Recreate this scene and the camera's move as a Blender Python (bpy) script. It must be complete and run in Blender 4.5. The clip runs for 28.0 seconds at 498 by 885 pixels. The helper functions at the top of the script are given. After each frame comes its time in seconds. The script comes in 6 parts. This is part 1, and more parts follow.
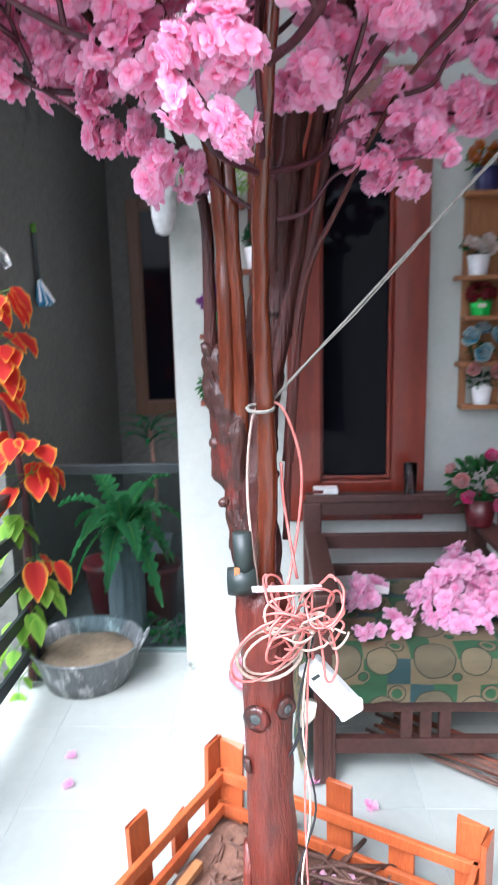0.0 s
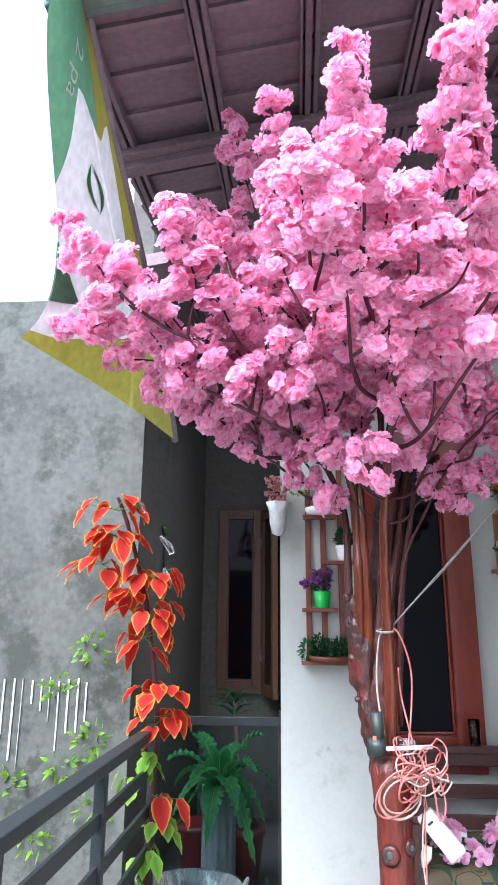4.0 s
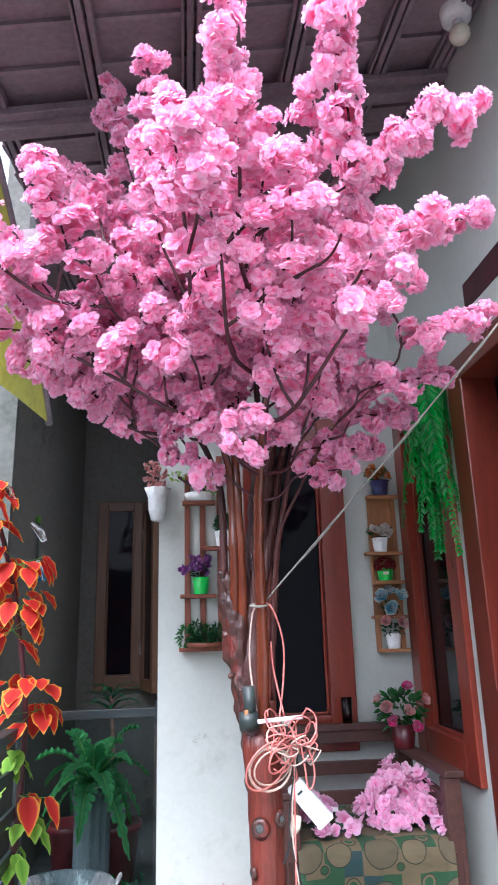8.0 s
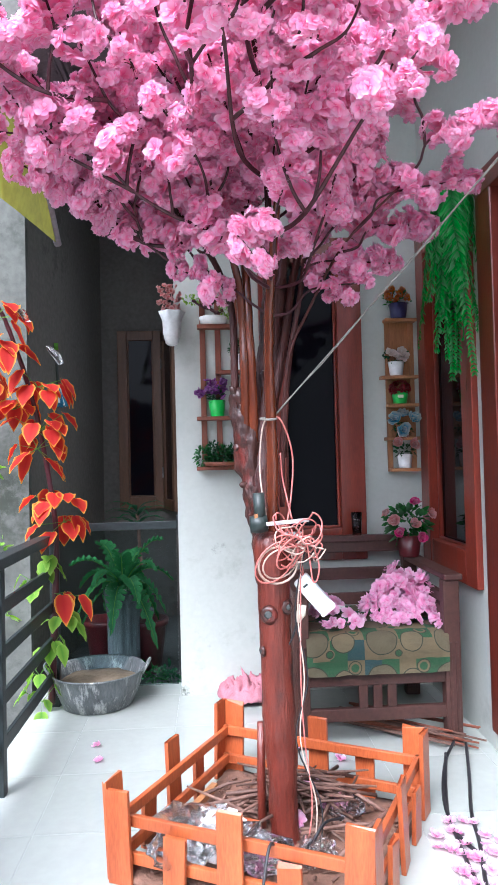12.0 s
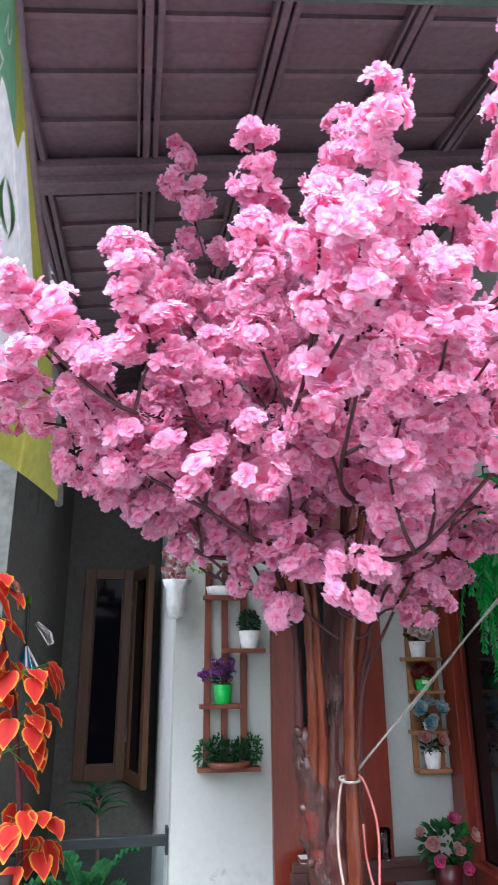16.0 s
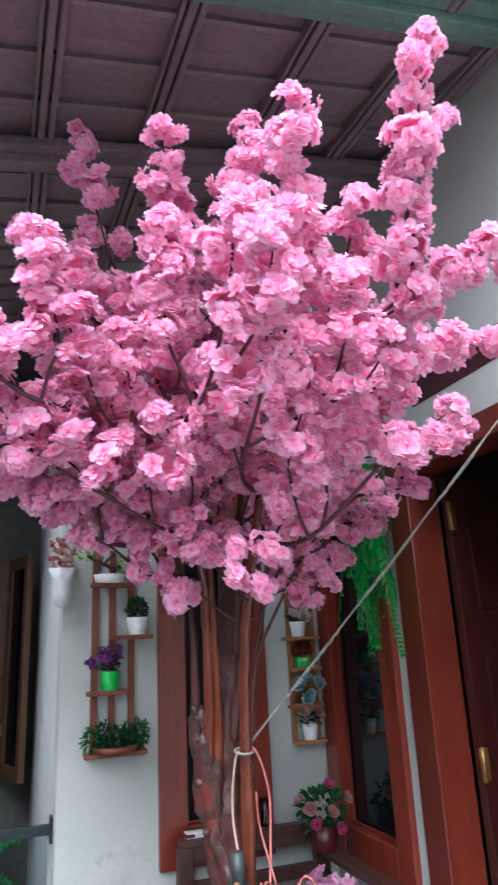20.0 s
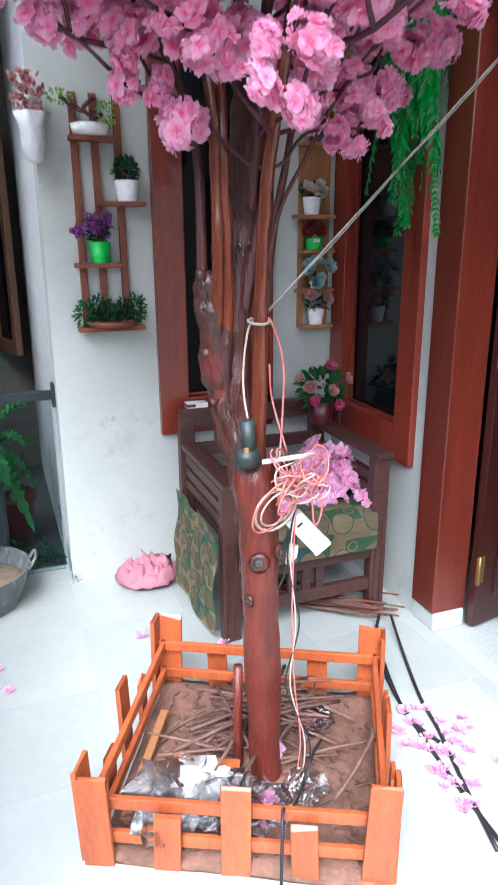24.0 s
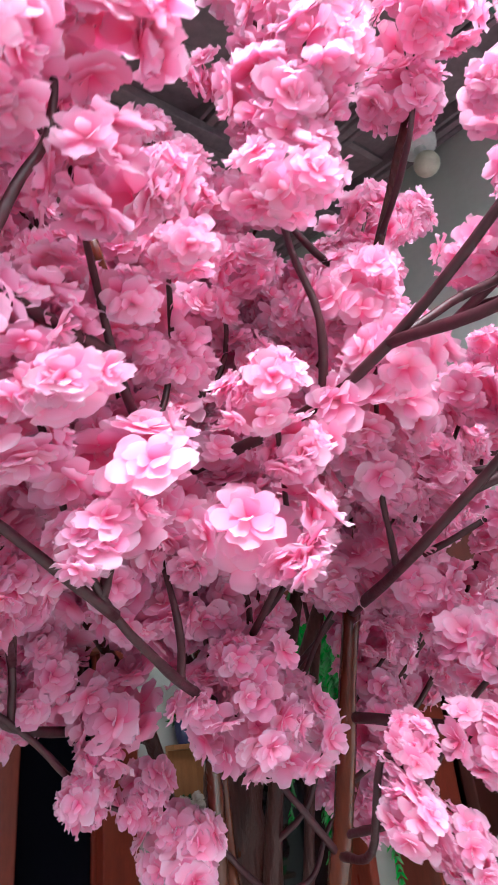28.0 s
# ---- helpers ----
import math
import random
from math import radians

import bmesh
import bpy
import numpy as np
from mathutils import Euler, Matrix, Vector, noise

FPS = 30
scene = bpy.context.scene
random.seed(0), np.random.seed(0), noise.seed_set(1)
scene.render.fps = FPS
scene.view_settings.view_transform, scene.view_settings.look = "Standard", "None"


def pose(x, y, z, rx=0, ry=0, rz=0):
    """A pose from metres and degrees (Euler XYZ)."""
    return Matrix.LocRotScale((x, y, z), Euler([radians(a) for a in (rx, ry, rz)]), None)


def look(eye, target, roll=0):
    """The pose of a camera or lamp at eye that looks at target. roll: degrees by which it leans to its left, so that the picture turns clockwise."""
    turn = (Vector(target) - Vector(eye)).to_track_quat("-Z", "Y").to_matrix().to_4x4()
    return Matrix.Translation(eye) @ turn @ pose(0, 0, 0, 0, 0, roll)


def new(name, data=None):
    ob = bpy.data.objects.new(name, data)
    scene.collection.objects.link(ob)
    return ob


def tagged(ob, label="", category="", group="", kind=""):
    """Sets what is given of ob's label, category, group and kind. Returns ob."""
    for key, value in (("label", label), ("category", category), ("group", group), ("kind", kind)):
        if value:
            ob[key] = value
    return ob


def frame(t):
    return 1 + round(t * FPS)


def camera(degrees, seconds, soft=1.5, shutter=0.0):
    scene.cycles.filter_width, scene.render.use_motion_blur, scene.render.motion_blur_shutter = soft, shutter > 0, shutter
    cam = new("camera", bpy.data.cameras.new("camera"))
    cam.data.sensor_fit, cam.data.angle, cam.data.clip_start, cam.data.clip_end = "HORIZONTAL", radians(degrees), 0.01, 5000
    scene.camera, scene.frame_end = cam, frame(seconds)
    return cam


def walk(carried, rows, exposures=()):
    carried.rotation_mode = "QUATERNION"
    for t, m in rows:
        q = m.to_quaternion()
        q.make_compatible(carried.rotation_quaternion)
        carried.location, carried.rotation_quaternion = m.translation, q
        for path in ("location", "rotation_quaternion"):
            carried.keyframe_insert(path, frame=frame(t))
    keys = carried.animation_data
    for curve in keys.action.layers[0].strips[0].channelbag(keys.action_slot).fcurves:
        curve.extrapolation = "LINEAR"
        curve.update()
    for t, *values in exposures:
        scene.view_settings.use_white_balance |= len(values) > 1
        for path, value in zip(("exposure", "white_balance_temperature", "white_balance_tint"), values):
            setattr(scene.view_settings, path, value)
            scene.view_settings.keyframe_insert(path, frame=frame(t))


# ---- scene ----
import itertools
cam = camera(41.0, 28.0, shutter=0.4)
PATH = [
    (0, (0.146, -0.022, 1.42), (0.08, 1.942, 1.049), -1.3),
    (0.5, (0.027, -0.21, 1.291), (0.246, 1.775, 1.182), -3.3),
    (1, (-0.009, -0.441, 1.25), (0.294, 1.525, 1.044), -3.2),
    (1.5, (-0.048, -0.705, 1.169), (0.319, 1.261, 1.137), -1.4),
    (2, (-0.056, -0.851, 1.279), (0.276, 1.102, 1.552), -4.4),
    (2.5, (-0.075, -0.877, 1.291), (0.101, 1.073, 1.698), -4.0),
    (3, (-0.105, -0.898, 1.294), (-0.135, 1.03, 1.824), -1.1),
    (3.5, (-0.116, -0.903, 1.289), (-0.277, 1.02, 1.816), 0.3),
    (5.5, (-0.084, -0.852, 1.236), (-0.097, 1.071, 1.787), 0.5),
    (6, (-0.071, -0.843, 1.232), (0.028, 1.079, 1.776), -0.8),
    (6.5, (-0.07, -0.838, 1.223), (0.256, 1.058, 1.768), -2.3),
    (7, (-0.077, -0.841, 1.212), (0.226, 1.062, 1.746), -1.5),
    (7.5, (-0.077, -0.828, 1.218), (0.202, 1.083, 1.739), -2.0),
    (8, (-0.079, -0.839, 1.209), (0.111, 1.08, 1.74), -1.6),
    (8.5, (-0.081, -0.838, 1.213), (0.07, 1.08, 1.761), -1.5),
    (9, (-0.076, -0.841, 1.213), (0.062, 1.076, 1.769), -1.4),
    (9.5, (-0.07, -0.843, 1.212), (0.062, 1.078, 1.755), -1.5),
    (10, (-0.061, -0.835, 1.197), (0.063, 1.116, 1.621), -1.7),
    (10.5, (-0.055, -0.833, 1.178), (0.064, 1.136, 1.508), -1.3),
    (11, (-0.05, -0.825, 1.157), (0.054, 1.164, 1.332), -0.9),
    (11.5, (-0.042, -0.826, 1.136), (0.07, 1.17, 1.186), -1.3),
    (13.5, (-0.058, -0.832, 1.209), (0.069, 1.157, 1.378), -1.5),
    (14, (-0.077, -0.85, 1.219), (0.069, 1.117, 1.546), -1.7),
    (14.5, (-0.141, -0.835, 1.298), (0.006, 1.056, 1.934), -1.1),
    (15, (-0.25, -0.737, 1.356), (-0.079, 1.106, 2.112), -0.6),
    (15.5, (-0.294, -0.62, 1.515), (-0.05, 1.272, 2.112), -1.7),
    (16, (-0.397, -0.581, 1.535), (-0.08, 1.293, 2.158), -0.3),
    (16.5, (-0.509, -0.582, 1.541), (-0.236, 1.294, 2.179), -0.1),
    (17, (-0.55, -0.584, 1.548), (-0.194, 1.278, 2.185), 0.0),
    (17.5, (-0.559, -0.594, 1.539), (-0.098, 1.248, 2.167), -1.0),
    (18, (-0.576, -0.598, 1.538), (-0.2, 1.258, 2.184), 0.2),
    (18.5, (-0.57, -0.608, 1.542), (-0.189, 1.241, 2.203), -0.2),
    (19, (-0.551, -0.627, 1.538), (-0.124, 1.217, 2.185), -0.9),
    (19.5, (-0.517, -0.632, 1.536), (0.01, 1.187, 2.178), -1.7),
    (20, (-0.479, -0.626, 1.526), (0.202, 1.164, 2.103), -2.8),
    (20.5, (-0.448, -0.632, 1.514), (0.346, 1.12, 2.063), -4.2),
    (21, (-0.432, -0.631, 1.499), (0.312, 1.156, 2.004), -4.1),
    (21.5, (-0.431, -0.606, 1.464), (0.248, 1.248, 1.786), -3.3),
    (22, (-0.426, -0.581, 1.449), (0.229, 1.3, 1.625), -2.5),
    (22.5, (-0.435, -0.565, 1.428), (0.197, 1.331, 1.489), -1.6),
    (24.5, (-0.408, -0.163, 1.429), (0.272, 1.601, 0.777), -0.1),
    (25, (-0.453, -0.106, 1.525), (0.341, 1.698, 1.189), 2.2),
    (25.5, (-0.512, -0.055, 1.578), (0.364, 1.741, 1.48), 1.3),
    (26, (-0.544, -0.01, 1.633), (0.329, 1.767, 1.924), 0.9),
    (26.5, (-0.536, 0.099, 1.675), (0.356, 1.814, 2.188), -2.0),
    (27, (-0.512, 0.192, 1.702), (0.489, 1.768, 2.42), -3.1),
    (27.5, (-0.495, 0.279, 1.724), (0.543, 1.77, 2.56), -3.4),
    (28, (-0.521, 0.427, 1.736), (0.699, 1.747, 2.612), -6.2),
]
EXPOSURES = [(0.0, 2.28, 5400, 12), (3.0, 2.08, 5400, 13), (9.0, 1.98, 5400, 14), (14.0, 2.06, 5420, 13), (15.5, 1.9, 5450, 12), (17.0, 1.78, 5450, 10), (19.0, 1.58, 5400, 10), (22.0, 1.58, 5350, 12), (25.0, 2.1, 5400, 11), (26.8, 2.1, 5450, 10), (28.0, 1.98, 5650, 8)]
walk(cam, [(t, look(eye, target, roll)) for t, eye, target, roll in PATH], EXPOSURES)

# ---- light ----
world = bpy.data.worlds.new("sky_world")
world.use_nodes = True
scene.world = world
wn = world.node_tree
sky = wn.nodes.new("ShaderNodeTexSky")
sky.sky_type, sky.sun_disc = "NISHITA", False
sky.sun_elevation, sky.sun_rotation = radians(52), radians(209)
sky.air_density, sky.dust_density, sky.ozone_density = 1.0, 8.0, 1.0
cloud = wn.nodes.new("ShaderNodeMix")
cloud.data_type = "RGBA"
cloud.inputs[0].default_value, cloud.inputs[7].default_value = 0.6, (5.4, 5.6, 5.6, 1)
wn.links.new(sky.outputs[0], cloud.inputs[6])
wn.links.new(cloud.outputs[2], wn.nodes["Background"].inputs[0])
wn.nodes["Background"].inputs[1].default_value = 0.15
sun_data = bpy.data.lights.new("sun", "SUN")
sun_data.energy, sun_data.angle, sun_data.color = 1.5, radians(36), (1.0, 0.98, 0.95)
sun = new("sun", sun_data)
sun.matrix_world = look((-2.7, -4.3, 7.9), (0.0, 1.0, 1.2))

# ---- materials ----
def shader(name):
    m = bpy.data.materials.new(name)
    m.use_nodes = True
    nt = m.node_tree
    return m, nt, nt.nodes["Principled BSDF"]


def node(nt, kind, **values):
    n = nt.nodes.new(kind)
    for key, value in values.items():
        n.inputs[key].default_value = value
    return n


def ramp(nt, fac, stops):
    r = nt.nodes.new("ShaderNodeValToRGB")
    while len(r.color_ramp.elements) < len(stops):
        r.color_ramp.elements.new(0.5)
    for e, (pos, col) in zip(r.color_ramp.elements, stops):
        e.position, e.color = pos, (*col, 1)
    nt.links.new(fac, r.inputs[0])
    return r.outputs[0]


def mixed(nt, fac, a, b, blend="MIX"):
    m = nt.nodes.new("ShaderNodeMix")
    m.data_type, m.blend_type = "RGBA", blend
    for sock, value in ((m.inputs[0], fac), (m.inputs[6], a), (m.inputs[7], b)):
        if isinstance(value, (int, float)):
            sock.default_value = value
        elif isinstance(value, tuple):
            sock.default_value = (*value, 1)
        else:
            nt.links.new(value, sock)
    return m.outputs[2]


def plain(name, c1, c2, rough=0.6, scale=8.0, fine=70.0, bump=0.15, metal=0.0, stretch=(1, 1, 1), coat=0.0, spread=0.0, marks=None, marks_scale=3.0, marks_at=0.6, grit=0.28):
    """A surface of two tones at two scales, with fine relief; spread: lightness that differs from object to object; marks: colour of stains."""
    m, nt, b = shader(name)
    co = nt.nodes.new("ShaderNodeTexCoord")
    mp = nt.nodes.new("ShaderNodeMapping")
    mp.inputs["Scale"].default_value = stretch
    nt.links.new(co.outputs["Object"], mp.inputs[0])
    info = nt.nodes.new("ShaderNodeObjectInfo")
    shift = nt.nodes.new("ShaderNodeVectorMath")
    shift.operation = "MULTIPLY_ADD"
    nt.links.new(info.outputs["Random"], shift.inputs[0])
    shift.inputs[1].default_value = (9.0, 5.0, 7.0)
    nt.links.new(mp.outputs[0], shift.inputs[2])
    big, small = node(nt, "ShaderNodeTexNoise", Scale=scale, Detail=6.0, Roughness=0.6), node(nt, "ShaderNodeTexNoise", Scale=fine, Detail=4.0)
    nt.links.new(shift.outputs[0], big.inputs["Vector"])
    nt.links.new(shift.outputs[0], small.inputs["Vector"])
    col = ramp(nt, big.outputs["Fac"], [(0.32, c1), (0.68, c2)])
    col = mixed(nt, grit, col, ramp(nt, small.outputs["Fac"], [(0.3, tuple(v * 0.55 for v in c1)), (0.7, tuple(min(1, v * 1.25) for v in c2))]))
    if spread:
        hsv = nt.nodes.new("ShaderNodeHueSaturation")
        rng = node(nt, "ShaderNodeMapRange")
        rng.inputs["To Min"].default_value, rng.inputs["To Max"].default_value = 1 - spread, 1 + spread
        nt.links.new(info.outputs["Random"], rng.inputs["Value"])
        nt.links.new(rng.outputs[0], hsv.inputs["Value"])
        nt.links.new(col, hsv.inputs["Color"])
        col = hsv.outputs[0]
    if marks:
        stain = node(nt, "ShaderNodeTexNoise", Scale=marks_scale, Detail=9.0, Roughness=0.72)
        nt.links.new(shift.outputs[0], stain.inputs["Vector"])
        f = ramp(nt, stain.outputs["Fac"], [(marks_at, (0, 0, 0)), (marks_at + 0.12, (1, 1, 1))])
        col = mixed(nt, f, col, marks)
    nt.links.new(col, b.inputs["Base Color"])
    b.inputs["Roughness"].default_value, b.inputs["Metallic"].default_value = rough, metal
    b.inputs["Coat Weight"].default_value = coat
    rr = node(nt, "ShaderNodeMapRange")
    rr.inputs["To Min"].default_value, rr.inputs["To Max"].default_value = max(0.04, rough - 0.12), min(1, rough + 0.12)
    nt.links.new(big.outputs["Fac"], rr.inputs["Value"])
    nt.links.new(rr.outputs[0], b.inputs["Roughness"])
    bp = node(nt, "ShaderNodeBump", Strength=bump, Distance=0.006)
    nt.links.new(small.outputs["Fac"], bp.inputs["Height"])
    nt.links.new(bp.outputs[0], b.inputs["Normal"])
    return m


WHITE_WALL = plain("white_plaster", (0.45, 0.475, 0.435), (0.505, 0.53, 0.49), 0.8, 2.2, 45, 0.05, marks=(0.37, 0.385, 0.34), marks_scale=2.0, marks_at=0.60, grit=0.07)
def blotched(m, places, colour=(0.17, 0.165, 0.15), fine=34.0, gain=0.16, soft=0.08):
    """Dark marks of ragged shape, scuffs and mould among them, round the given places: (x, y, z, reach)."""
    nt, b = m.node_tree, m.node_tree.nodes["Principled BSDF"]
    co = nt.nodes.new("ShaderNodeTexCoord")
    rag = node(nt, "ShaderNodeTexNoise", Scale=fine, Detail=7.0, Roughness=0.75)
    nt.links.new(co.outputs["Object"], rag.inputs["Vector"])
    for x, y, z, reach in places:
        far = nt.nodes.new("ShaderNodeVectorMath")
        far.operation, far.inputs[1].default_value = "DISTANCE", (x, y, z)
        nt.links.new(co.outputs["Object"], far.inputs[0])
        near = node(nt, "ShaderNodeMapRange")
        near.inputs["From Max"].default_value, near.inputs["To Min"].default_value, near.inputs["To Max"].default_value = reach, gain, -0.1
        nt.links.new(far.outputs["Value"], near.inputs["Value"])
        add = nt.nodes.new("ShaderNodeMath")
        nt.links.new(rag.outputs["Fac"], add.inputs[0])
        nt.links.new(near.outputs[0], add.inputs[1])
        f = ramp(nt, add.outputs[0], [(0.60, (0, 0, 0)), (0.60 + soft, (0.75, 0.75, 0.75))])
        old = b.inputs["Base Color"].links[0].from_socket
        nt.links.new(mixed(nt, f, old, colour), b.inputs["Base Color"])


blotched(WHITE_WALL, [(0.0, 2.48, 0.70, 0.10), (1.04, 1.84, 1.2, 0.04)], (0.24, 0.24, 0.22), 26.0, 0.13, 0.16)
blotched(WHITE_WALL, [(0.03, 2.48, 0.62, 0.22), (-0.10, 2.48, 0.12, 0.20), (0.08, 2.48, 0.30, 0.24), (1.04, 1.80, 0.10, 0.2)], (0.30, 0.31, 0.27), 9.0, 0.15, 0.3)
blotched(WHITE_WALL, [(-0.21, 2.52, 0.02, 0.10), (-0.21, 2.60, 0.06, 0.16), (-0.21, 3.0, 0.1, 0.3)], (0.04, 0.045, 0.03), 30.0, 0.40, 0.14)
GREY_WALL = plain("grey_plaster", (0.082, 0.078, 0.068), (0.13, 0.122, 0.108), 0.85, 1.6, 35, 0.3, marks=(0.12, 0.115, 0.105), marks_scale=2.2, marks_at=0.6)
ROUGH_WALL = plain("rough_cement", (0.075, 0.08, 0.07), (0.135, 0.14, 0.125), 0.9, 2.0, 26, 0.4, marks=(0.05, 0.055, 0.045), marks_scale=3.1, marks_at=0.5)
blotched(ROUGH_WALL, [(-1.5, 2.75, 0.35, 0.75), (-1.15, 2.75, 0.95, 0.35), (-2.2, 2.75, 0.2, 0.8)], (0.035, 0.042, 0.03), 9.0)
# darker ragged patches at the foot and upper part of the passage walls
blotched(GREY_WALL, [(-0.98, 3.0, 0.1, 0.6), (-0.93, 3.5, 0.1, 0.6), (-0.95, 3.3, 2.6, 0.7), (-0.4, 4.41, 0.0, 0.6)], (0.06, 0.058, 0.05), 7.0)
CEIL = plain("mauve_ceiling", (0.21, 0.15, 0.17), (0.28, 0.20, 0.22), 0.8, 2.0, 40, 0.2)
CEIL_RIB = plain("mauve_batten", (0.17, 0.12, 0.14), (0.25, 0.18, 0.20), 0.7, 5.0, 60, 0.2)
GREEN_BEAM = plain("green_painted_beam", (0.10, 0.17, 0.14), (0.17, 0.25, 0.20), 0.6, 5.0, 60, 0.2)
TILE = plain("white_ceramic", (0.36, 0.388, 0.355), (0.415, 0.44, 0.405), 0.14, 1.5, 30, 0.02, spread=0.02, marks=(0.39, 0.42, 0.40), marks_scale=4.0, marks_at=0.68, grit=0.06)
GROUT = plain("grey_grout", (0.38, 0.41, 0.40), (0.45, 0.48, 0.47), 0.9, 10, 90, 0.3)
SOIL = plain("dark_damp_soil", (0.03, 0.035, 0.035), (0.07, 0.075, 0.07), 0.85, 6, 40, 0.9, marks=(0.13, 0.13, 0.12), marks_scale=14, marks_at=0.62)
YARD = plain("concrete_yard", (0.22, 0.22, 0.21), (0.31, 0.31, 0.30), 0.85, 1.5, 30, 0.4)
RED_WOOD = plain("varnished_red_wood", (0.13, 0.017, 0.0095), (0.24, 0.034, 0.016), 0.32, 5, 60, 0.08, stretch=(5, 5, 0.5), coat=0.3, spread=0.08)
DOOR_WOOD = plain("varnished_dark_red_wood", (0.084, 0.0125, 0.0072), (0.155, 0.024, 0.012), 0.34, 5, 60, 0.08, stretch=(5, 5, 0.5), coat=0.3)
# darker wood than the frame's, with the dim room's shade put into it
SHADED_LEAF_WOOD = plain("dark_shaded_door_wood", (0.024, 0.0055, 0.004), (0.050, 0.010, 0.0065), 0.36, 5, 60, 0.08, stretch=(5, 5, 0.5), coat=0.3)
DULL_WOOD = plain("dull_brown_wood", (0.068, 0.031, 0.014), (0.116, 0.054, 0.024), 0.5, 5, 70, 0.15, stretch=(5, 5, 0.5))
TRELLIS_WOOD = plain("reddish_slat_wood", (0.14, 0.035, 0.018), (0.24, 0.07, 0.035), 0.55, 6, 70, 0.15, stretch=(5, 5, 0.5), spread=0.1)
RACK_WOOD = plain("orange_brown_wood", (0.28, 0.12, 0.045), (0.40, 0.18, 0.07), 0.5, 6, 70, 0.15, stretch=(5, 5, 0.5), spread=0.1)
FENCE_WOOD = plain("orange_stained_wood", (0.31, 0.062, 0.018), (0.46, 0.115, 0.033), 0.42, 5, 60, 0.12, stretch=(4, 4, 0.6), coat=0.2, spread=0.16, marks=(0.26, 0.045, 0.012), marks_scale=6, marks_at=0.62)
BENCH_WOOD = plain("dark_bench_wood", (0.038, 0.015, 0.012), (0.078, 0.031, 0.023), 0.5, 5, 60, 0.15, stretch=(1, 1, 1), spread=0.1)
LOG = plain("varnished_log", (0.075, 0.012, 0.0075), (0.16, 0.027, 0.015), 0.42, 7, 40, 0.8, stretch=(3, 3, 0.7), coat=0.15, marks=(0.04, 0.012, 0.01), marks_scale=5, marks_at=0.6)
MOTTLED = plain("mottled_bark", (0.018, 0.006, 0.005), (0.075, 0.026, 0.019), 0.42, 22, 90, 1.0, stretch=(1, 1, 0.45), coat=0.12, marks=(0.14, 0.016, 0.010), marks_scale=9, marks_at=0.56)
STEM = plain("varnished_stem", (0.075, 0.0135, 0.006), (0.155, 0.034, 0.012), 0.24, 6, 50, 0.25, stretch=(3, 3, 0.5), coat=0.5, spread=0.25)
DARK_STEM = plain("dark_maroon_stem", (0.034, 0.0065, 0.0055), (0.085, 0.016, 0.010), 0.48, 8, 60, 0.8, stretch=(3, 3, 0.5), coat=0.0, spread=0.2)
TWIG = plain("dark_plum_branch", (0.034, 0.0050, 0.009), (0.070, 0.011, 0.018), 0.5, 10, 70, 0.3, coat=0.05)
BLACK_METAL = plain("black_green_metal", (0.009, 0.014, 0.015), (0.022, 0.03, 0.031), 0.45, 6, 80, 0.1, marks=(0.10, 0.085, 0.07), marks_scale=9, marks_at=0.66)
GREY_STONE = plain("dark_grey_planter", (0.04, 0.05, 0.053), (0.11, 0.125, 0.13), 0.75, 14, 60, 0.6, stretch=(3, 3, 0.5), marks=(0.24, 0.26, 0.26), marks_scale=22, marks_at=0.62)
ZINC = plain("streaked_zinc", (0.08, 0.088, 0.09), (0.19, 0.205, 0.21), 0.5, 9, 80, 0.3, metal=0.3, stretch=(1.6, 1.6, 0.45), marks=(0.5, 0.51, 0.5), marks_scale=16.0, marks_at=0.52)
EARTH = plain("brown_earth", (0.12, 0.06, 0.038), (0.24, 0.125, 0.085), 0.9, 14, 60, 0.9)
MUD = plain("dry_mud", (0.16, 0.12, 0.075), (0.27, 0.21, 0.14), 0.9, 12, 60, 0.8)
RED_POT = plain("dark_red_plastic", (0.07, 0.007, 0.010), (0.11, 0.012, 0.016), 0.4, 5, 50, 0.05)
GREEN_POT = plain("bright_green_plastic", (0.02, 0.42, 0.05), (0.03, 0.52, 0.07), 0.35, 5, 50, 0.03)
WHITE_POT = plain("white_plastic", (0.74, 0.74, 0.72), (0.84, 0.84, 0.82), 0.4, 6, 50, 0.05)
BLUE_POT = plain("dark_blue_plastic", (0.02, 0.02, 0.07), (0.03, 0.03, 0.11), 0.4, 6, 50, 0.05)
WHITE_PAINT = plain("white_pipe_paint", (0.64, 0.66, 0.655), (0.72, 0.74, 0.735), 0.45, 3, 40, 0.1, marks=(0.55, 0.56, 0.53), marks_scale=6, marks_at=0.66)
# lighter than the house wall: light from the open yard put into the paint
SIDE_WALL_LIT = plain("lightened_passage_paint", (0.60, 0.62, 0.61), (0.68, 0.70, 0.69), 0.5, 3, 40, 0.1, marks=(0.45, 0.46, 0.42), marks_scale=4, marks_at=0.64)
blotched(SIDE_WALL_LIT, [(-0.21, 2.68, 0.05, 0.3), (-0.21, 2.7, 0.3, 0.16), (-0.21, 3.0, 0.1, 0.45), (-0.21, 3.4, 0.2, 0.5)], (0.035, 0.04, 0.03), 12.0)
BRASS = plain("worn_brass", (0.26, 0.15, 0.055), (0.42, 0.26, 0.10), 0.42, 20, 90, 0.1, metal=0.8)
PINK_CLOTH = plain("pink_towel", (0.42, 0.15, 0.19), (0.58, 0.25, 0.30), 0.95, 8, 220, 0.6)
